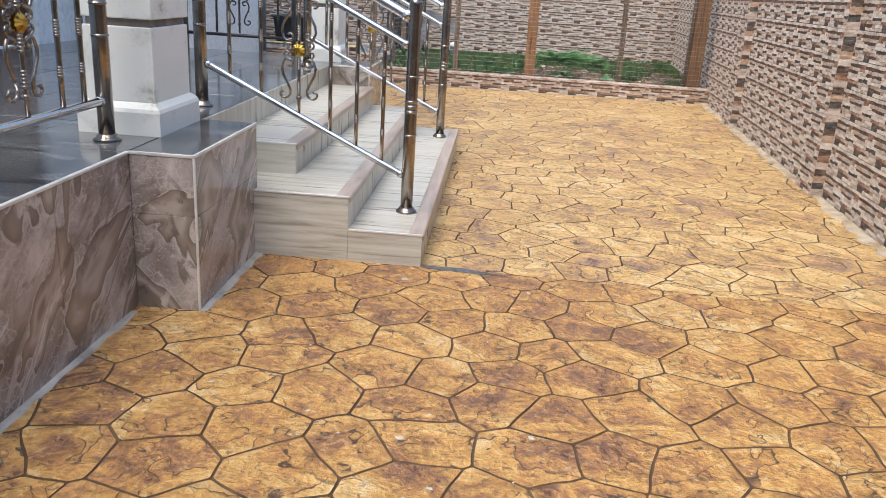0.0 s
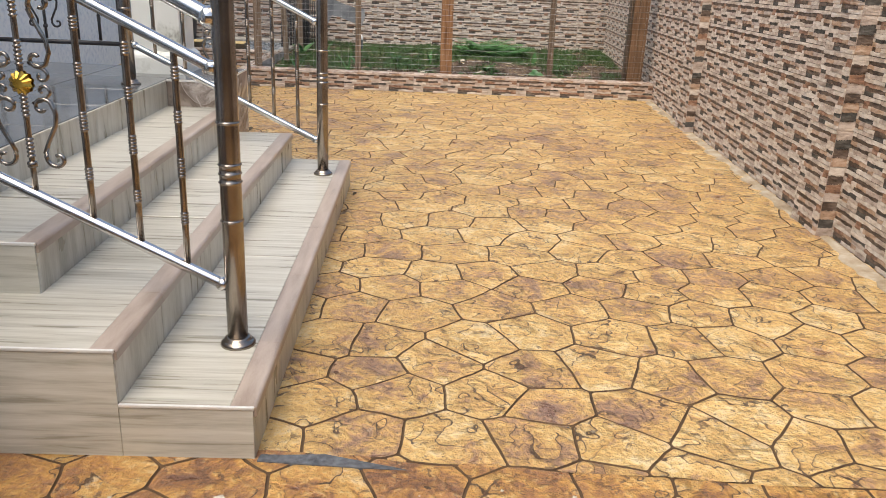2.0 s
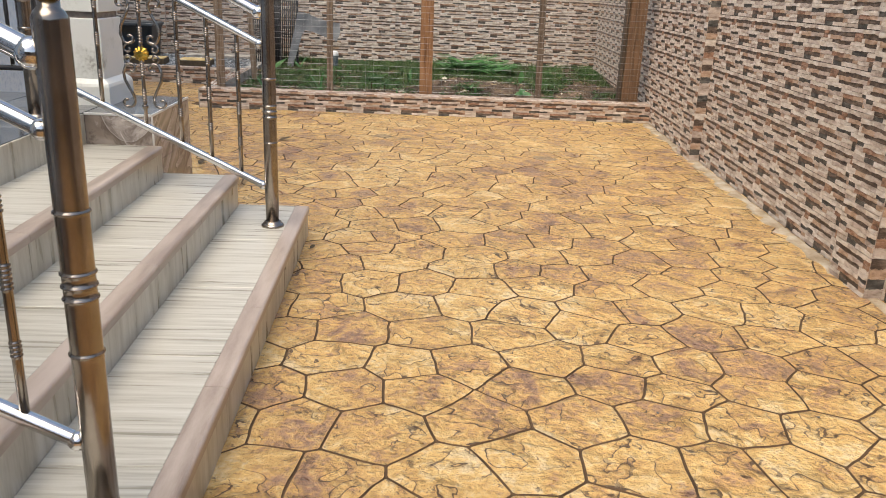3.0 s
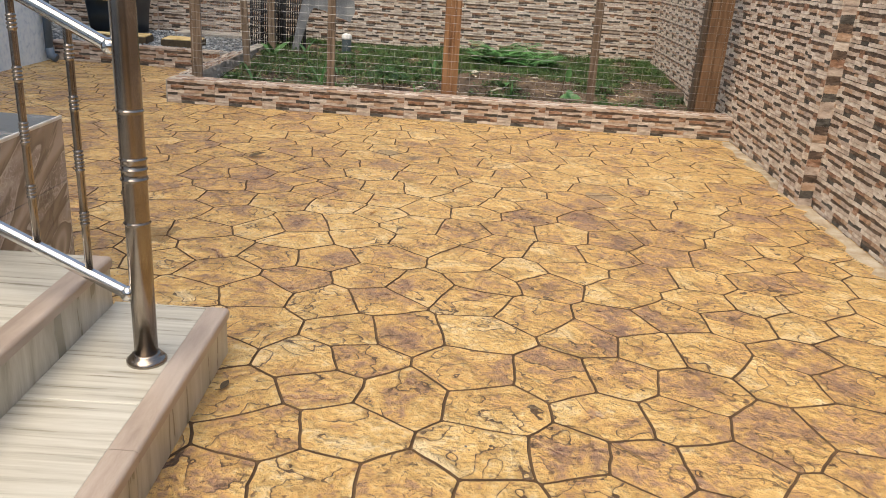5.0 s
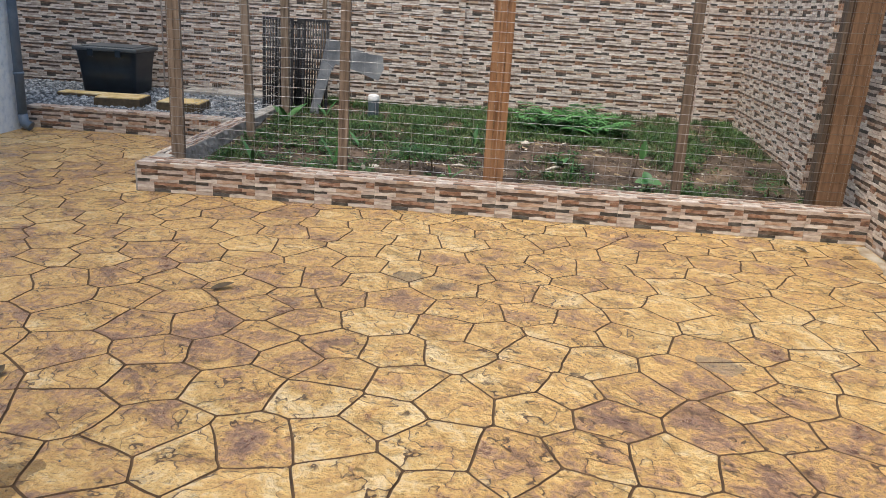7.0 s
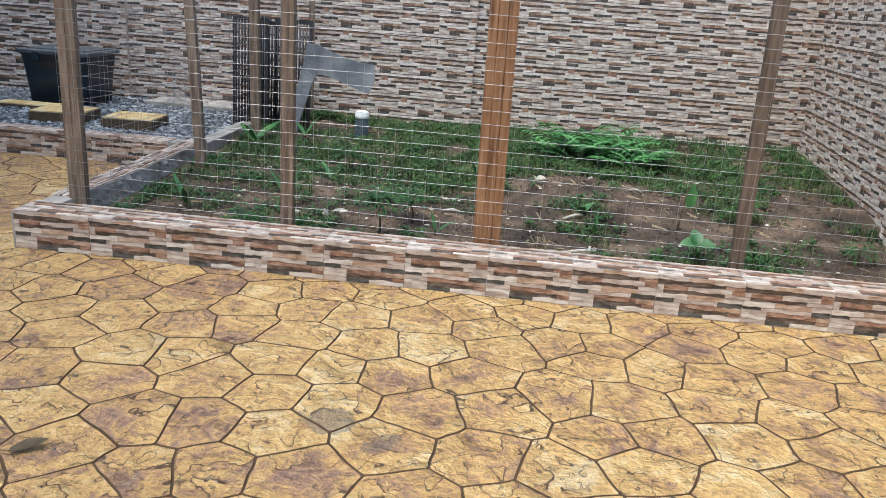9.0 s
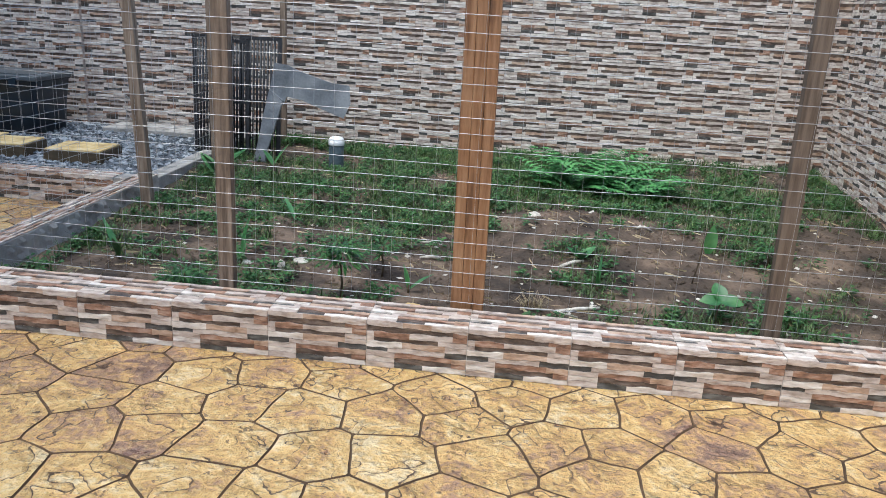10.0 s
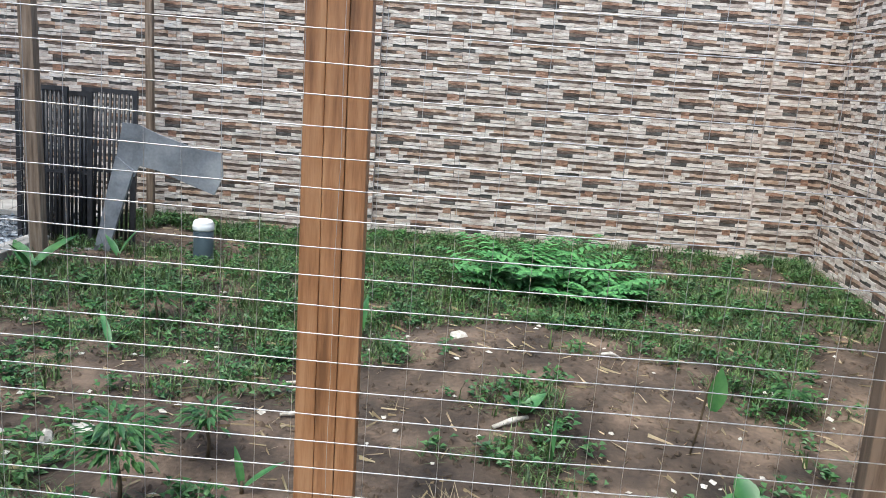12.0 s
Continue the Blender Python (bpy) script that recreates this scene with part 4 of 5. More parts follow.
wire_fence("fine wire mesh before the gravel bed", (-1.62, 14.98), (-2.35, 16.1), 0.25, 0.85, 0.075, 0.075, 3)


# ---- things in the garden and on the gravel ----
def storage_tub(x0, x1, y0, y1, z0, z1):
    t = thing("storage_tub", "black plastic storage tub with a dull grey lid", "storage box")
    bm = bmesh.new()
    ins = 0.045
    rings = []
    for s, z in ((ins, z0), (ins * 0.5, z0 + (z1 - z0) * 0.55), (0.0, z1 - 0.06), (-0.012, z1 - 0.055), (-0.012, z1 - 0.03)):
        q = []
        for cx, cy, a in ((x1 - s, y0 + s, -90), (x1 - s, y1 - s, 0), (x0 + s, y1 - s, 90), (x0 + s, y0 + s, 180)):
            for k in range(5):
                an = radians(a + 22.5 * k)
                rr = 0.05
                q.append(bm.verts.new((cx - rr * (1 if cx > (x0 + x1) / 2 else -1) + rr * math.cos(an), cy - rr * (1 if cy > (y0 + y1) / 2 else -1) + rr * math.sin(an), z)))
        rings.append(q)
    for a, b in zip(rings, rings[1:]):
        for i in range(20):
            bm.faces.new((a[i], a[(i + 1) % 20], b[(i + 1) % 20], b[i])).smooth = True
    bm.faces.new(rings[0][::-1])
    bm.faces.new(rings[-1])
    part("body", bm, M_TUB, t)
    bm = boxed(x0 - 0.025, y0 - 0.025, z1 - 0.045, x1 + 0.025, y1 + 0.025, z1, 0.012, 3)
    lid = part("lid", bm, M_LID, t, "dull grey lid with raised panel")
    part("lid_panel", boxed(x0 + 0.05, y0 + 0.05, z1 - 0.004, x1 - 0.05, y1 - 0.05, z1 + 0.012, 0.006), M_LID, lid)
    for x in (x0 + 0.2, x1 - 0.2):
        part("latch", boxed(x - 0.035, y0 - 0.035, z1 - 0.11, x + 0.035, y0 - 0.012, z1 - 0.02, 0.006), M_TUB, lid)
    return t


tub = storage_tub(-4.13, -3.39, 16.45, 17.05, 0.165, 0.725)


def slab(x, y, w, d, rz, label, h=0.108):
    s = thing("paving_slab", label, "paving slab", "loose slabs on the gravel", at=(x, y, 0.165))
    s.rotation_euler = (0, 0, rz)
    part("base", boxed(-w / 2, -d / 2, 0, w / 2, d / 2, h - 0.013, 0.006), M_STEM, s)
    part("top", boxed(-w / 2 + 0.012, -d / 2 + 0.012, h - 0.018, w / 2 - 0.012, d / 2 - 0.012, h, 0.006), M_SANDY, s, "sandy yellow wearing face")
    return s


slab(-3.23, 15.73, 0.50, 0.40, 0.10, "sandy yellow concrete slab lying on gravel")
slab(-2.52, 15.70, 0.48, 0.40, 0.06, "sandy concrete slab with a worn rim")
slab(-3.9, 16.22, 0.62, 0.22, 0.02, "narrow sandy plank slab before the tub", 0.05)
s4 = thing("concrete_block", "long grey concrete block against the back wall", "block", at=(-2.3, 17.16, 0.165))
part("block", boxed(-0.75, -0.2, 0, 0.75, 0.2, 0.05, 0.01), M_CONC, s4)


def iron_grille(x, y, z, w, h, tilt, seed, label):
    """An old wrought-iron panel propped upright."""
    g = thing("iron_grille", label, "grille", "old grilles by the wall", at=(x, y, z))
    g.rotation_euler = (radians(-tilt), 0, radians(seed * 4 - 6))
    bm = bmesh.new()
    for a in ((0, 0, 0.03, h), (w - 0.03, 0, w, h), (0.03, 0, w - 0.03, 0.03), (0.03, h - 0.03, w - 0.03, h), (0.03, h * 0.5, w - 0.03, h * 0.5 + 0.02)):
        box(bm, a[0], 0, a[1], a[2], 0.025, a[3])
    part("frame", bm, M_IRON, g)
    n = 12
    for k in range(1, n):
        u = w * k / n
        part("bar", sweep(bmesh.new(), [(u, 0.012, 0.02), (u, 0.012, h - 0.02)], 0.011, 6), M_IRON, g)
    for k in range(4):
        u, v = w * (0.2 + 0.2 * k), h * (0.25 + 0.5 * (k % 2))
        c = curl(0.03, 0, 0.006, 0.035, 0, 5.2, 14)
        part("scroll", sweep(bmesh.new(), [(u + a, 0.012, v + b) for a, b in c], 0.006, 5), M_IRON, g)
    return g


iron_grille(-1.80, 16.28, 0.06, 0.36, 1.15, 2, 1, "black wrought-iron grille propped at the garden corner")
iron_grille(-1.66, 16.34, 0.06, 0.34, 1.12, 3, 2, "black wrought-iron grille standing behind another")
iron_grille(-1.44, 16.42, 0.06, 0.38, 1.15, 5, 2, "black wrought-iron grille leaning toward the wall")

# broken grey plastic sheet on a leg, resting against the wall
sheet = thing("plastic_panel", "broken grey plastic panel standing on one bent leg", "plastic panel")


def plate(bm, outline, y, t, slope=0.0):
    f = [bm.verts.new((x, y + slope * (z - 0.1), z)) for x, z in outline]
    k = [bm.verts.new((x, y + t + slope * (z - 0.1), z)) for x, z in outline]
    bm.faces.new(f)
    bm.faces.new(k[::-1])
    for i in range(len(f)):
        j = (i + 1) % len(f)
        bm.faces.new((f[i], k[i], k[j], f[j]))
    return bm


part("panel", plate(bmesh.new(), [(-1.03, 1.011), (-0.923, 1.002), (-0.779, 0.944), (-0.528, 0.872), (-0.376, 0.859), (-0.363, 0.711), (-0.421, 0.577), (-0.6, 0.639), (-0.797, 0.711), (-0.923, 0.733), (-0.958, 0.657), (-1.048, 0.675), (-1.075, 0.783)], 16.22, 0.012), M_SHEET, sheet, "torn grey plastic sheet")
part("leg", plate(bmesh.new(), [(-1.075, 0.79), (-0.955, 0.70), (-1.03, 0.45), (-1.10, 0.22), (-1.115, 0.05), (-1.17, 0.03), (-1.235, 0.05), (-1.18, 0.30), (-1.13, 0.55)], 16.16, 0.03, 0.07), M_SHEET, sheet, "bent plastic leg")
part("brace", boxed(-1.50, 16.14, 0.04, -1.16, 16.24, 0.15, 0.012), M_CONC, sheet, "pale block under the leg")

lamp = thing("garden_bollard", "dark green-grey bollard pipe with a white cap", "bollard", at=(-0.45, 16.10, 0.03))
part("tube", lathe(bmesh.new(), [(0.062, 0), (0.064, 0.01), (0.064, 0.345), (0.060, 0.35)], n=20), M_BOLLARD, lamp)
part("cap", lathe(bmesh.new(), [(0.066, 0.335), (0.069, 0.34), (0.069, 0.372), (0.064, 0.378), (0.066, 0.384), (0.056, 0.398), (0.030, 0.408), (0.002, 0.411)], n=20), M_CAP, lamp, "rounded white plastic cap")


# ---- planting ----
def blade(vs, fs, x, y, z, ax, ay, h, w, bend, seg=2):
    """A tapering, bending blade; (ax, ay) is the way it leans."""
    o = len(vs)
    for k in range(seg + 1):
        s = k / seg
        cx, cy, cz = x + ax * bend * s * s, y + ay * bend * s * s, z + h * s * (1 - 0.15 * s)
        ww = w * (1 - s) * 0.5 + 0.0004
        vs.append((cx - ay * ww, cy + ax * ww, cz))
        vs.append((cx + ay * ww, cy - ax * ww, cz))
    for k in range(seg):
        fs.append((o + 2 * k, o + 2 * k + 1, o + 2 * k + 3, o + 2 * k + 2))


def stuff_mesh(name, vs, fs, mat, label, category):
    me = bpy.data.meshes.new(name)
    me.from_pydata(vs, [], fs)
    me.materials.append(mat)
    return tagged(new(name, me), label, category, kind="stuff")


def green_share(x, y):
    v = 0.56 + 1.6 * noise.noise((x * 1.6, y * 1.9, 5.0)) + 1.1 * noise.noise((x * 3.3, y * 3.3, 9.0))
    v += min(0.45, (y - 14.6) * 0.26)
    for bx, by, r in ((1.35, 14.75, 0.40), (2.0, 14.2, 0.55), (3.2, 14.4, 0.6), (0.3, 13.75, 0.45), (2.9, 16.6, 0.5), (1.0, 13.6, 0.4), (-0.9, 16.7, 0.5)):
        v -= 1.2 * math.exp(-((x - bx) ** 2 + (y - by) ** 2) / r ** 2)
    return v


r = random.Random(21)
vs, fs = [], []
count = 0
while count < 30000:
    x, y = r.uniform(-1.5, 4.0), r.uniform(12.98, 17.37)
    if x > east_x(y) - 0.05 or r.random() > green_share(x, y) * 0.75:
        count += 0.25
        continue
    count += 1
    z = soil_height(x, y) - 0.004
    tall = 0.025 + 0.11 * r.random() ** 3 + (0.012 if y > 15 else 0)
    for k in range(3):
        a = r.uniform(0, 6.28)
        blade(vs, fs, x + r.uniform(-.012, .012), y + r.uniform(-.012, .012), z, math.cos(a), math.sin(a), tall * r.uniform(0.5, 1.1), r.uniform(0.004, 0.010), r.uniform(0.02, 0.09))
stuff_mesh("grass", vs, fs, M_GRASS, "patchy low grass and weeds on garden soil", "grass")

vs, fs = [], []
for k in range(2000):
    x, y = r.uniform(-1.5, 3.95), r.uniform(13.0, 17.35)
    if x > east_x(y) - 0.1 or r.random() > 0.24 + green_share(x, y) * 0.7:
        continue
    z = soil_height(x, y)
    for q in range(r.randint(8, 22)):
        a = r.uniform(0, 6.28)
        d = r.uniform(0.0, 0.07)
        L, w = r.uniform(0.018, 0.045), r.uniform(0.008, 0.018)
        cx, cy, cz = x + d * math.cos(a * 1.7), y + d * math.sin(a * 1.7), z + r.uniform(0.005, 0.06)
        dx, dy = math.cos(a), math.sin(a)
        o = len(vs)
        vs += [(cx, cy, cz), (cx + dx * L * 0.5 - dy * w, cy + dy * L * 0.5 + dx * w, cz + 0.012), (cx + dx * L, cy + dy * L, cz + 0.002), (cx + dx * L * 0.5 + dy * w, cy + dy * L * 0.5 - dx * w, cz + 0.010)]
        fs.append((o, o + 1, o + 2, o + 3))
stuff_mesh("weeds", vs, fs, M_BUSH, "small broad-leaved weeds scattered over the soil", "weeds")

vs, fs = [], []
for k in range(1900):
    x, y = r.uniform(-1.5, 3.9), r.uniform(12.98, 17.35)
    if x > east_x(y) - 0.1:
        continue
    a = r.uniform(0, 6.28)
    L = r.uniform(0.02, 0.11)
    z = soil_height(x, y) + 0.004
    w = r.uniform(0.001, 0.003)
    o = len(vs)
    dx, dy = math.cos(a), math.sin(a)
    vs += [(x - dy * w, y + dx * w, z), (x + dy * w, y - dx * w, z + 0.003), (x + dx * L + dy * w, y + dy * L - dx * w, z + r.uniform(0, 0.02)), (x + dx * L - dy * w, y + dy * L + dx * w, z + 0.004)]
    fs.append((o, o + 1, o + 2, o + 3))
stuff_mesh("straw_litter", vs, fs, M_STRAW, "scattered dry straw and stalks on the soil", "straw")
stone_field("soil_clods", 6500, (-1.5, 3.6, 12.97, 17.3), soil_height, 0.017, M_SOIL, 11, "loose clods of garden soil", 0.8)
stone_field("pale_chips", 170, (-1.4, 3.4, 12.98, 15.6), lambda x, y: soil_height(x, y) + 0.004, 0.019, M_CHIP, 12, "small pale stones and shell chips on soil", 0.45)


def leaflet(bm, base, d, up, L, w, droop=0.3, seg=4):
    """A pointed leaf with a folded midrib."""
    d, up = Vector(d).normalized(), Vector(up).normalized()
    side = d.cross(up).normalized()
    up = side.cross(d)
    prev = None
    for k in range(seg + 1):
        s = k / seg
        c = Vector(base) + d * L * s - up * droop * L * s * s
        ww = w * math.sin(math.pi * min(0.98, 0.12 + 0.86 * s)) * 0.5
        row = [bm.verts.new(c - side * ww + up * ww * 0.35), bm.verts.new(c), bm.verts.new(c + side * ww + up * ww * 0.35)]
        if prev:
            for q in (0, 1):
                bm.faces.new((prev[q], prev[q + 1], row[q + 1], row[q])).smooth = True
        prev = row


def fern(x, y, rad, n, seed, label):
    """Low feathery clump: many arching fronds with paired leaflets."""
    q = random.Random(seed)
    p = thing("fern_clump", label, "fern", "feathery clumps", at=(x, y, soil_height(x, y) - 0.01))
    for k in range(n):
        a = q.uniform(0, 6.28)
        L = rad * q.uniform(0.55, 1.1)
        lift = q.uniform(0.5, 1.3)
        bm = bmesh.new()
        ox, oy = q.uniform(-0.5, 0.5) * rad, q.uniform(-0.25, 0.25) * rad
        m = 9
        for j in range(1, m + 1):
            s = j / m
            c = Vector((ox + math.cos(a) * L * s, oy + math.sin(a) * L * s, L * lift * s * (1 - 0.5 * s) + 0.03))
            for sg in (-1, 1):
                d = Vector((math.cos(a + sg * 1.1), math.sin(a + sg * 1.1), 0.15))
                leaflet(bm, c, d, (0, 0, 1), L * 0.30 * (1.1 - 0.7 * s), L * 0.11, 0.3, 2)
        sweep(bm, [(ox + math.cos(a) * L * s, oy + math.sin(a) * L * s, L * lift * s * (1 - 0.55 * s)) for s in (0, 0.33, 0.66, 1)], 0.002, 4)
        part("frond", bm, M_FERN, p)
    return p


fern(1.62, 15.98, 0.40, 52, 1, "low bright green feathery fern clump")
fern(2.10, 15.80, 0.34, 44, 2, "bright green feathery fern clump beside another")
fern(1.85, 16.25, 0.36, 40, 3, "small feathery fern clump near the wall")


def shrub(x, y, h, rad, n, seed, label):
    q = random.Random(seed)
    z = soil_height(x, y) - 0.01
    p = thing("seedling_bush", label, "shrub", "young shrubs", at=(x, y, z))
    part("stem", sweep(bmesh.new(), [(0, 0, 0), (0.006, 0.003, h * 0.3), (-0.004, 0, h * 0.6), (0.004, 0, h * 0.85)], [0.008, 0.007, 0.006, 0.004], 6), M_STEM, p, "thin brown stem")
    bm = bmesh.new()
    for k in range(n):
        a, el = q.uniform(0, 6.28), q.uniform(-0.5, 1.2)
        rr = rad * q.uniform(0.2, 0.9)
        c = (rr * math.cos(a) * math.cos(el), rr * math.sin(a) * math.cos(el), h * 0.72 + rr * 0.75 * math.sin(el))
        leaflet(bm, c, (math.cos(a), math.sin(a), q.uniform(-0.3, 0.6)), (0, 0, 1), q.uniform(0.03, 0.065), q.uniform(0.010, 0.02), 0.3, 2)
    part("foliage", bm, M_BUSH, p)
    return p


shrub(0.27, 13.26, 0.34, 0.16, 330, 4, "dark green young bush with fine leaves")
shrub(0.42, 13.62, 0.22, 0.10, 120, 5, "small dark green seedling on bare soil")
shrub(-0.32, 15.0, 0.24, 0.12, 130, 6, "small green seedling in the weeds")
shrub(-0.55, 13.22, 0.12, 0.14, 160, 8, "low dark green weed behind the kerb")
shrub(2.72, 14.4, 0.16, 0.11, 120, 9, "small bushy weed on bare soil")
shrub(3.3, 13.75, 0.12, 0.13, 130, 10, "low bushy weed near the stone wall")


def shoot(x, y, leaves, label, name="banana_shoot"):
    """A few broad upright leaves from one base: (azimuth, lean, length, width)."""
    p = thing(name, label, "plant", "broad-leaved shoots", at=(x, y, soil_height(x, y) - 0.008))
    for a, lean, L, w in leaves:
        bm = bmesh.new()
        d = Vector((math.sin(lean) * math.cos(a), math.sin(lean) * math.sin(a), math.cos(lean)))
        up = Vector((-math.cos(a) * math.cos(lean), -math.sin(a) * math.cos(lean), math.sin(lean)))
        leaflet(bm, (0, 0, 0.02), d, up, L, w, 0.12, 6)
        part("leaf", bm, M_LEAF, p)
    part("stalk", sweep(bmesh.new(), [(0, 0, 0), (0, 0, 0.05)], [0.008, 0.006], 6), M_STEM, p)
    return p


shoot(-0.42, 13.70, ((2.9, 0.45, 0.32, 0.045), (0.8, 0.12, 0.30, 0.042), (1.6, 0.5, 0.15, 0.03)), "young shoot with upright pale green leaves")
shoot(-1.12, 13.62, ((2.6, 0.5, 0.26, 0.04), (0.3, 0.4, 0.24, 0.04), (5.0, 0.6, 0.2, 0.04)), "leafy green shoot behind the kerb corner")
shoot(-0.98, 16.02, ((0.5, 0.5, 0.24, 0.06), (2.5, 0.8, 0.20, 0.05)), "broad-leaved green shoot near the panel")
shoot(-1.34, 15.62, ((0.9, 0.9, 0.34, 0.11), (2.4, 1.0, 0.30, 0.10), (4.2, 0.5, 0.22, 0.08)), "large-leaved shoot at the garden corner")
shoot(-0.35, 14.55, ((2.2, 1.0, 0.26, 0.035), (0.2, 0.6, 0.2, 0.03)), "narrow-leaved shoot with drooping leaves")
shoot(0.60, 13.42, ((0.4, 0.9, 0.16, 0.035), (2.3, 0.3, 0.14, 0.03)), "small shoot with a pale drooping leaf")
shoot(0.75, 15.0, ((1.2, 0.25, 0.22, 0.05), (4.0, 0.3, 0.18, 0.045)), "upright green shoot among weeds")
shoot(1.55, 14.12, ((0.7, 0.9, 0.13, 0.07), (2.6, 1.0, 0.12, 0.07), (4.6, 0.8, 0.12, 0.06)), "small clover-like seedling on a mound")
shoot(1.62, 13.75, ((1.3, 0.15, 0.20, 0.02), (4.5, 0.3, 0.15, 0.02)), "thin grassy shoot beside a stick")

# single broad leaf on a thin stalk
tall = thing("leaf_stake", "broad blue-green leaf on a thin bare stalk", "plant", at=(2.21, 13.97, soil_height(2.21, 13.97) - 0.01))
part("stalk", sweep(bmesh.new(), [(-0.03, 0, 0), (-0.01, 0, 0.12), (0.0, 0, 0.24), (0.01, 0, 0.35)], 0.0045, 6), M_STEM, tall)
bm = bmesh.new()
leaflet(bm, (0.03, -0.005, 0.20), (0.1, 0, 1), (0, -1, 0), 0.17, 0.075, 0.1, 6)
part("leaf", bm, M_LEAF, tall)
clover = thing("seedling", "seedling with three rounded bright green leaves", "plant", at=(2.21, 13.42, soil_height(2.21, 13.42) - 0.01))
part("stalk", sweep(bmesh.new(), [(0, 0, 0), (-0.015, 0, 0.06), (0.0, 0, 0.14)], 0.004, 6), M_STEM, clover)
for a in (0.2, 2.9, 1.6):
    bm = bmesh.new()
    leaflet(bm, (0, 0, 0.14), (math.cos(a), 0.4 * math.sin(a) - 0.3, 0.12), (0, -0.6, 1), 0.11, 0.085, 0.2, 5)
    part("leaf", bm, M_LEAF, clover)

# dry tuft, sticks, stones
vs, fs = [], []
for k in range(70):
    a = r.uniform(0, 6.28)
    blade(vs, fs, 1.26 + r.uniform(-.05, .05), 13.44 + r.uniform(-.03, .03), soil_height(1.26, 13.44), math.cos(a), math.sin(a), r.uniform(0.03, 0.11), 0.004, r.uniform(0.03, 0.12))
stuff_mesh("dry_grass_tuft", vs, fs, M_STRAW, "pale dry grass tuft on the soil", "dry grass")


def stick(a, b, rad, label):
    za, zb = soil_height(*a) + rad, soil_height(*b) + rad
    t = thing("stick", label, "stick", "dry sticks on the soil")
    mid = ((a[0] + b[0]) / 2 + 0.01, (a[1] + b[1]) / 2 - 0.008, max(za, zb) + 0.006)
    part("branch", sweep(bmesh.new(), [(*a, za), mid, (*b, zb)], [rad * 0.7, rad, rad * 0.8], 7), M_CHIP, t)


stick((1.38, 13.44), (1.62, 13.53), 0.011, "pale peeled stick lying on soil")
stick((1.20, 13.40), (1.50, 13.40), 0.006, "thin dry stick lying on soil")
stick((0.52, 14.36), (0.64, 14.38), 0.009, "short pale stick on bare soil")
stick((0.58, 14.0), (0.70, 14.06), 0.010, "short bark strip on bare soil")
stick((1.42, 14.02), (1.56, 14.10), 0.012, "short yellowish branch on a mound")
stick((1.92, 14.75), (2.06, 14.82), 0.010, "curved pale stick among weeds")


def stone(x, y, sx, sy, sz, seed, mat, label):
    q = random.Random(seed)
    t = thing("garden_stone", label, "stone", "stones in the garden", at=(x, y, soil_height(x, y) - sz * 0.3))
    bm = bmesh.new()
    bmesh.ops.create_icosphere(bm, subdivisions=2, radius=1)
    for v in bm.verts:
        k = 1 + 0.28 * noise.noise(v.co * 1.6 + Vector((seed, 0, 0)))
        v.co = Vector((v.co.x * sx * k, v.co.y * sy * k, (v.co.z * k + 0.6) * sz))
    part("rock", bm, mat, t)


stone(1.26, 14.84, 0.045, 0.035, 0.025, 1, M_CHIP, "pale rounded stone on a soil mound")
stone(-0.17, 13.66, 0.022, 0.03, 0.04, 2, M_CHIP, "upright pale chip on bare soil")
stone(-0.09, 13.76, 0.055, 0.035, 0.014, 3, M_CHIP, "flat pale stone on bare soil")
stone(-0.41, 13.72, 0.05, 0.03, 0.012, 4, M_CHIP, "flat pale stone at a shoot's foot")
stone(0.65, 13.22, 0.05, 0.025, 0.016, 5, M_SANDY, "yellowish stone behind the kerb")
stone(-1.32, 13.10, 0.09, 0.045, 0.03, 6, M_CHIP, "white broken tile piece behind the kerb")
stone(2.75, 13.2, 0.035, 0.03, 0.02, 7, M_CHIP, "small grey stone behind the kerb")

# ---- details on the paving ----
# pale cement fillets along the wall foot and the porch foot
r = random.Random(5)


def fillet(name, label, pts, w, h, mat):
    bm = bmesh.new()
    prev = None
    for (x, y), (ox, oy) in pts:
        ww = w * r.uniform(0.45, 1.25)
        row = [bm.verts.new((x, y, h)), bm.verts.new((x + ox * ww * 0.6, y + oy * ww * 0.6, h * 0.7)), bm.verts.new((x + ox * ww, y + oy * ww, 0.0015)), bm.verts.new((x + ox * ww, y + oy * ww, -0.011))]
        if prev:
            for k in range(3):
                bm.faces.new((prev[k], prev[k + 1], row[k + 1], row[k])).smooth = True
        prev = row
    return tagged(part(name, bm, mat), label, "cement edge", kind="structure")


fillet("trim_wall_foot", "pale smeared cement along the wall foot", [((east_x(y) - 0.012, y), (-1, 0.09)) for y in [3 + 0.09 * k for k in range(108)]], 0.095, 0.008, M_SMEAR)
fillet("trim_porch_foot", "pale smeared cement along the porch foot", [((-1.10, y), (1, 0)) for y in [-1 + 0.09 * k for k in range(52)]], 0.032, 0.006, M_CONC)
fillet("trim_pedestal_foot", "pale smeared cement along the pedestal foot", [((-0.808, y), (1, 0)) for y in [3.65 + 0.06 * k for k in range(15)]], 0.04, 0.007, M_CONC)

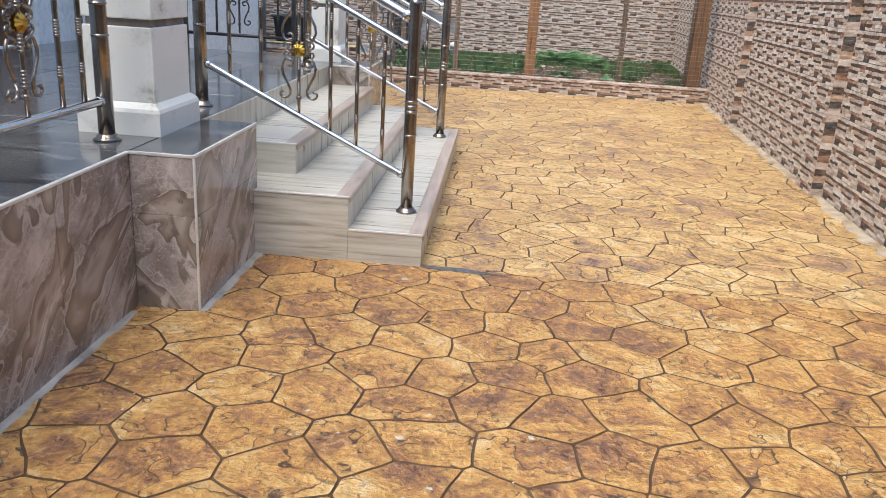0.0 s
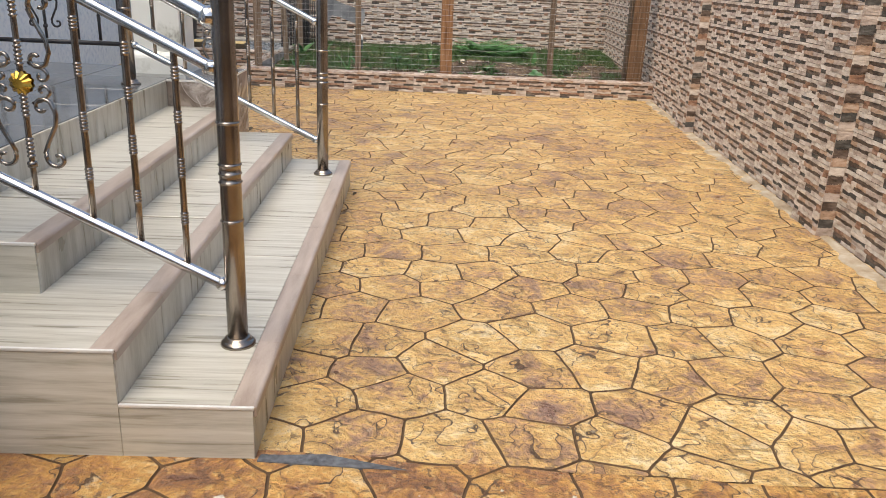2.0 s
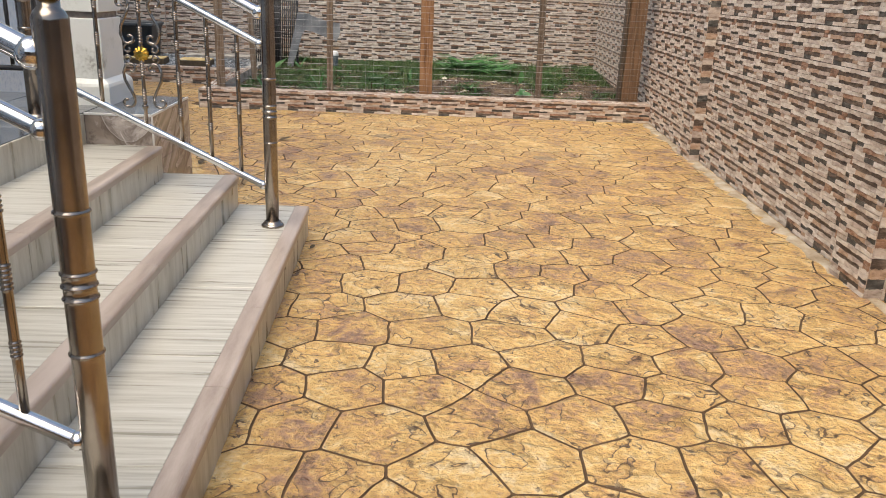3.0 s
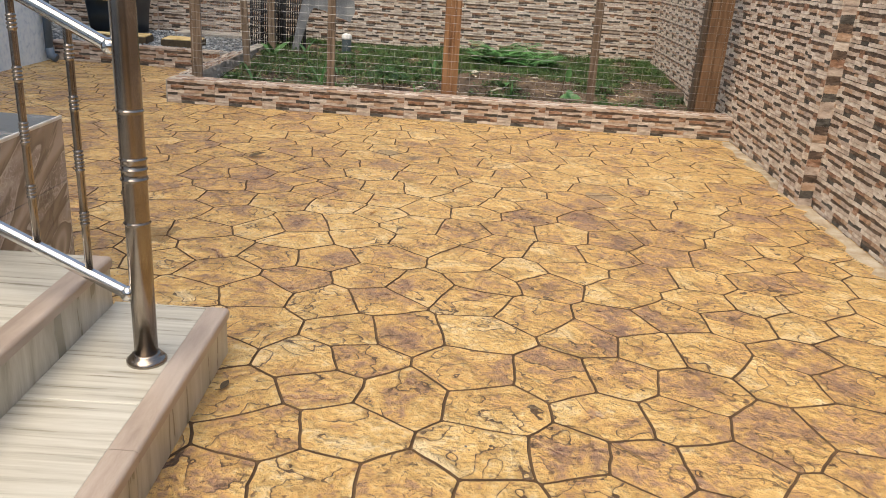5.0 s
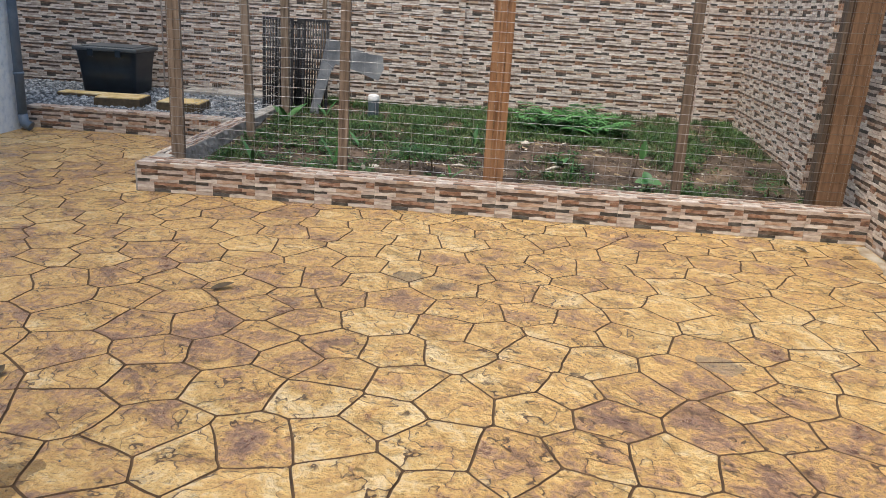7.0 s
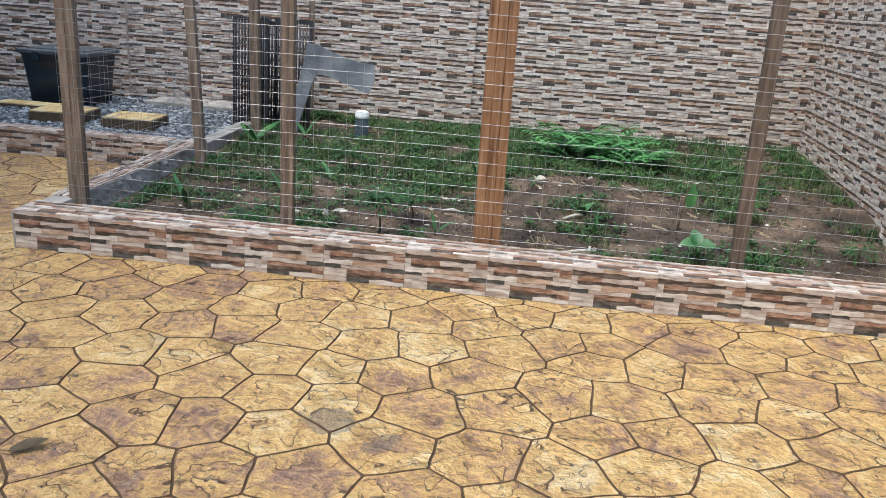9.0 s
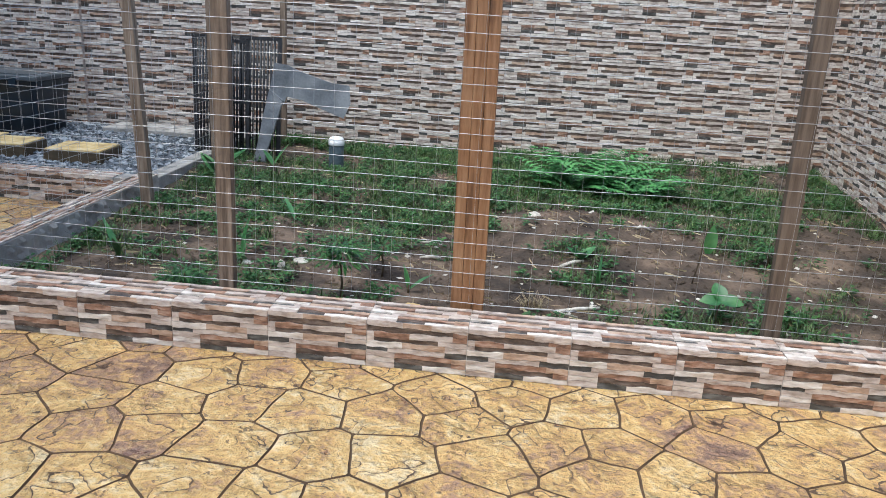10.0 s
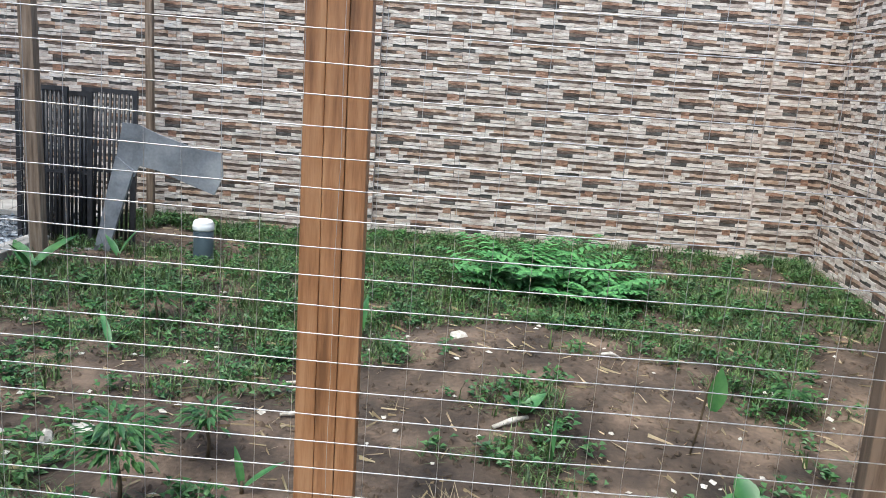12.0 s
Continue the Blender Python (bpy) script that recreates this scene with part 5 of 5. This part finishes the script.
# grey wedge of bare slab at the step's corner
bm = bmesh.new()
out = [(0.13, 4.475), (0.30, 4.462), (0.52, 4.448), (0.60, 4.447), (0.44, 4.492), (0.34, 4.52), (0.22, 4.512), (0.135, 4.512)]
top = [bm.verts.new((x, y, 0.0035)) for x, y in out]
low = [bm.verts.new((x, y, -0.012)) for x, y in out]
bm.faces.new(top)
for i in range(len(out)):
    bm.faces.new((top[i], low[i], low[(i + 1) % len(out)], top[(i + 1) % len(out)]))
tagged(part("cement_patch", bm, M_BED), "dark grey wedge of bare cement at the step", "patch", kind="structure")

stone_field("paint_flecks", 150, (-1.0, 1.6, 1.6, 4.4), 0.002, 0.007, M_CHIP, 31, "white paint and plaster flecks on the paving", 0.3)
stone_field("plaster_splashes", 12, (-1.0, 0.9, 2.0, 4.3), 0.001, 0.020, M_CHIP, 33, "flat dried plaster splashes on the paving", 0.08)
stone_field("grit", 130, (-1.0, 3.0, 4.6, 12.6), 0.002, 0.006, M_BED, 32, "dark grit on the paving", 0.4)


def dead_leaf(x, y, s, rz, label):
    t = thing("dead_leaf", label, "dead leaf", "dead leaves on the paving", at=(x, y, 0.004))
    t.rotation_euler = (0, 0, rz)
    bm = bmesh.new()
    leaflet(bm, (-s / 2, 0, 0.002), (1, 0.1, 0.05), (0, 0, 1), s, s * 0.55, -0.15, 5)
    part("blade", bm, M_STEM, t)
    part("stalk", sweep(bmesh.new(), [(-s / 2, 0, 0.002), (-s * 0.9, 0.01, 0.006)], 0.0018, 5), M_STEM, t)


dead_leaf(-0.45, 10.85, 0.12, 0.4, "dark withered leaf lying on the paving")
dead_leaf(-0.98, 9.75, 0.10, 1.4, "small dark withered leaf on the paving")
dead_leaf(3.11, 12.43, 0.09, 2.2, "brown curled leaf near the wall foot")
dead_leaf(0.18, 7.62, 0.05, 1.2, "tiny brown leaf beside the step")

# ---- paving stones ----


def voronoi_cells(x0, x1, y0, y1, a, seed, cuts, keep):
    """Convex stones of a jittered honeycomb; cuts are half-planes (nx, ny, c) with nx*x + ny*y <= c."""
    q = random.Random(seed)
    pts = {}
    rows = int((y1 - y0) / (a * 0.866)) + 4
    cols = int((x1 - x0) / a) + 4
    for j in range(rows):
        for i in range(cols):
            pts[i, j] = (x0 - a + a * (i + 0.5 * (j % 2)) + q.uniform(-0.27, 0.27) * a, y0 - a + a * 0.866 * j + q.uniform(-0.27, 0.27) * a)
    for (i, j), (px, py) in pts.items():
        if not keep(px, py):
            continue
        poly = [(px - a, py - a), (px + a, py - a), (px + a, py + a), (px - a, py + a)]
        planes = list(cuts)
        for dj in range(-3, 4):
            for di in range(-3, 4):
                o = pts.get((i + di, j + dj))
                if o and (di or dj):
                    nx, ny = o[0] - px, o[1] - py
                    L = math.hypot(nx, ny)
                    if L < 2.6 * a:
                        nx, ny = nx / L, ny / L
                        planes.append((nx, ny, nx * (px + o[0]) / 2 + ny * (py + o[1]) / 2 - 0.0020))
        for nx, ny, c in planes:
            new_poly = []
            for k in range(len(poly)):
                p, s = poly[k], poly[(k + 1) % len(poly)]
                dp, ds = nx * p[0] + ny * p[1] - c, nx * s[0] + ny * s[1] - c
                if dp <= 0:
                    new_poly.append(p)
                if dp * ds < 0:
                    t = dp / (dp - ds)
                    new_poly.append((p[0] + (s[0] - p[0]) * t, p[1] + (s[1] - p[1]) * t))
            poly = new_poly
            if len(poly) < 3:
                break
        if len(poly) >= 3:
            yield (px, py), poly


def drift(x, y):
    """The stamp mat's own waviness, shared by neighbouring stones."""
    return (x + 0.016 * noise.noise((x * 5, y * 5, 1.0)) + 0.005 * noise.noise((x * 19, y * 19, 4.0)),
            y + 0.016 * noise.noise((x * 5, y * 5, 7.0)) + 0.005 * noise.noise((x * 19, y * 19, 9.0)))


def cobble(poly, cx, cy, q):
    """Vertices and faces of one stamped stone with soft, wandering edges."""
    edge = []
    for k in range(len(poly)):
        p, s = poly[k], poly[(k + 1) % len(poly)]
        L = math.hypot(s[0] - p[0], s[1] - p[1])
        if L < 0.004:
            continue
        n = max(1, round(L / 0.05))
        cut = min(0.3, 0.006 / L)
        fs = [cut] + [t / n for t in range(1, n)] + [1 - cut]
        for f in fs:
            x, y = drift(p[0] + (s[0] - p[0]) * f, p[1] + (s[1] - p[1]) * f)
            edge.append((x - cx, y - cy))
    m = len(edge)
    dip = q.uniform(-0.0008, 0.0008)
    vs, fs = [], []
    for inset, z in ((0.0, -0.0065), (0.0012, -0.0030), (0.0036, -0.0010), (0.013, 0.0)):
        for x, y in edge:
            d = math.hypot(x, y) or 1
            k = max(0.3, 1 - inset / d)
            vs.append((x * k, y * k, z + (dip if z > -0.002 else 0)))
    for r0 in range(3):
        for k in range(m):
            n = (k + 1) % m
            fs.append((r0 * m + k, r0 * m + n, (r0 + 1) * m + n, (r0 + 1) * m + k))
    fs.append(tuple(range(3 * m, 4 * m)))
    return vs, fs


def joint_faces(fs):
    m = (len(fs) - 1) // 3
    return [1] * (2 * m) + [0] * (m + 1)


def lay(parent, cells, mat, mat_rest, near, seed):
    q = random.Random(seed)
    rest_v, rest_f, rest_m = [], [], []
    for (cx, cy), poly in cells:
        vs, fs = cobble(poly, cx, cy, q)
        if len(vs) < 12:
            continue
        if near(cx, cy):
            me = bpy.data.meshes.new("stone")
            me.from_pydata(vs, [], fs)
            me.materials.append(mat)
            me.materials.append(M_GROUT)
            me.polygons.foreach_set("material_index", joint_faces(fs))
            piece("stone", me, parent, Matrix.Translation((cx, cy, 0)))
        else:
            o = len(rest_v)
            rest_v += [(x + cx, y + cy, z) for x, y, z in vs]
            rest_m += joint_faces(fs)
            rest_f += [tuple(i + o for i in f) for f in fs]
    if rest_f:
        me = bpy.data.meshes.new("stone_field")
        me.from_pydata(rest_v, [], rest_f)
        me.materials.append(mat_rest)
        me.materials.append(M_GROUT)
        me.polygons.foreach_set("material_index", rest_m)
        ob = new("stone_field", me)
        ob.parent = parent
        tagged(ob, kind="stuff")


def open_ground(x, y):
    if x > east_x(y) + 0.15 or x < -3.95:
        return False
    if y > 12.9 and x > -1.72 or y > 15.0:
        return False
    if y < 8.30 and x < -1.35 or 4.65 < y < 7.72 and x < -0.12 or 7.7 < y < 8.35 and x < -0.85:
        return False
    return True


JX, JY, JC = 0.0665, 0.9978, 4.53 * 0.9978 + 0.14 * 0.0665
pavement_front = thing("pavement_front", "russet stamped concrete paving in irregular polygons", "paving", kind="structure")
pavement_yard = thing("pavement_yard", "ochre stamped concrete paving in irregular polygons", "paving", kind="structure")
lay(pavement_front, voronoi_cells(-1.4, 3.4, 0.6, 4.9, 0.315, 3, [(JX, JY, JC - 0.003)], open_ground), M_PAVE_RED, M_PAVE_RED, lambda x, y: True, 4)
lay(pavement_yard, voronoi_cells(-4.2, 4.0, 4.1, 15.2, 0.315, 8, [(-JX, -JY, -JC - 0.003)], open_ground), M_PAVE, M_PAVE_FAR, lambda x, y: x > -0.15, 9)
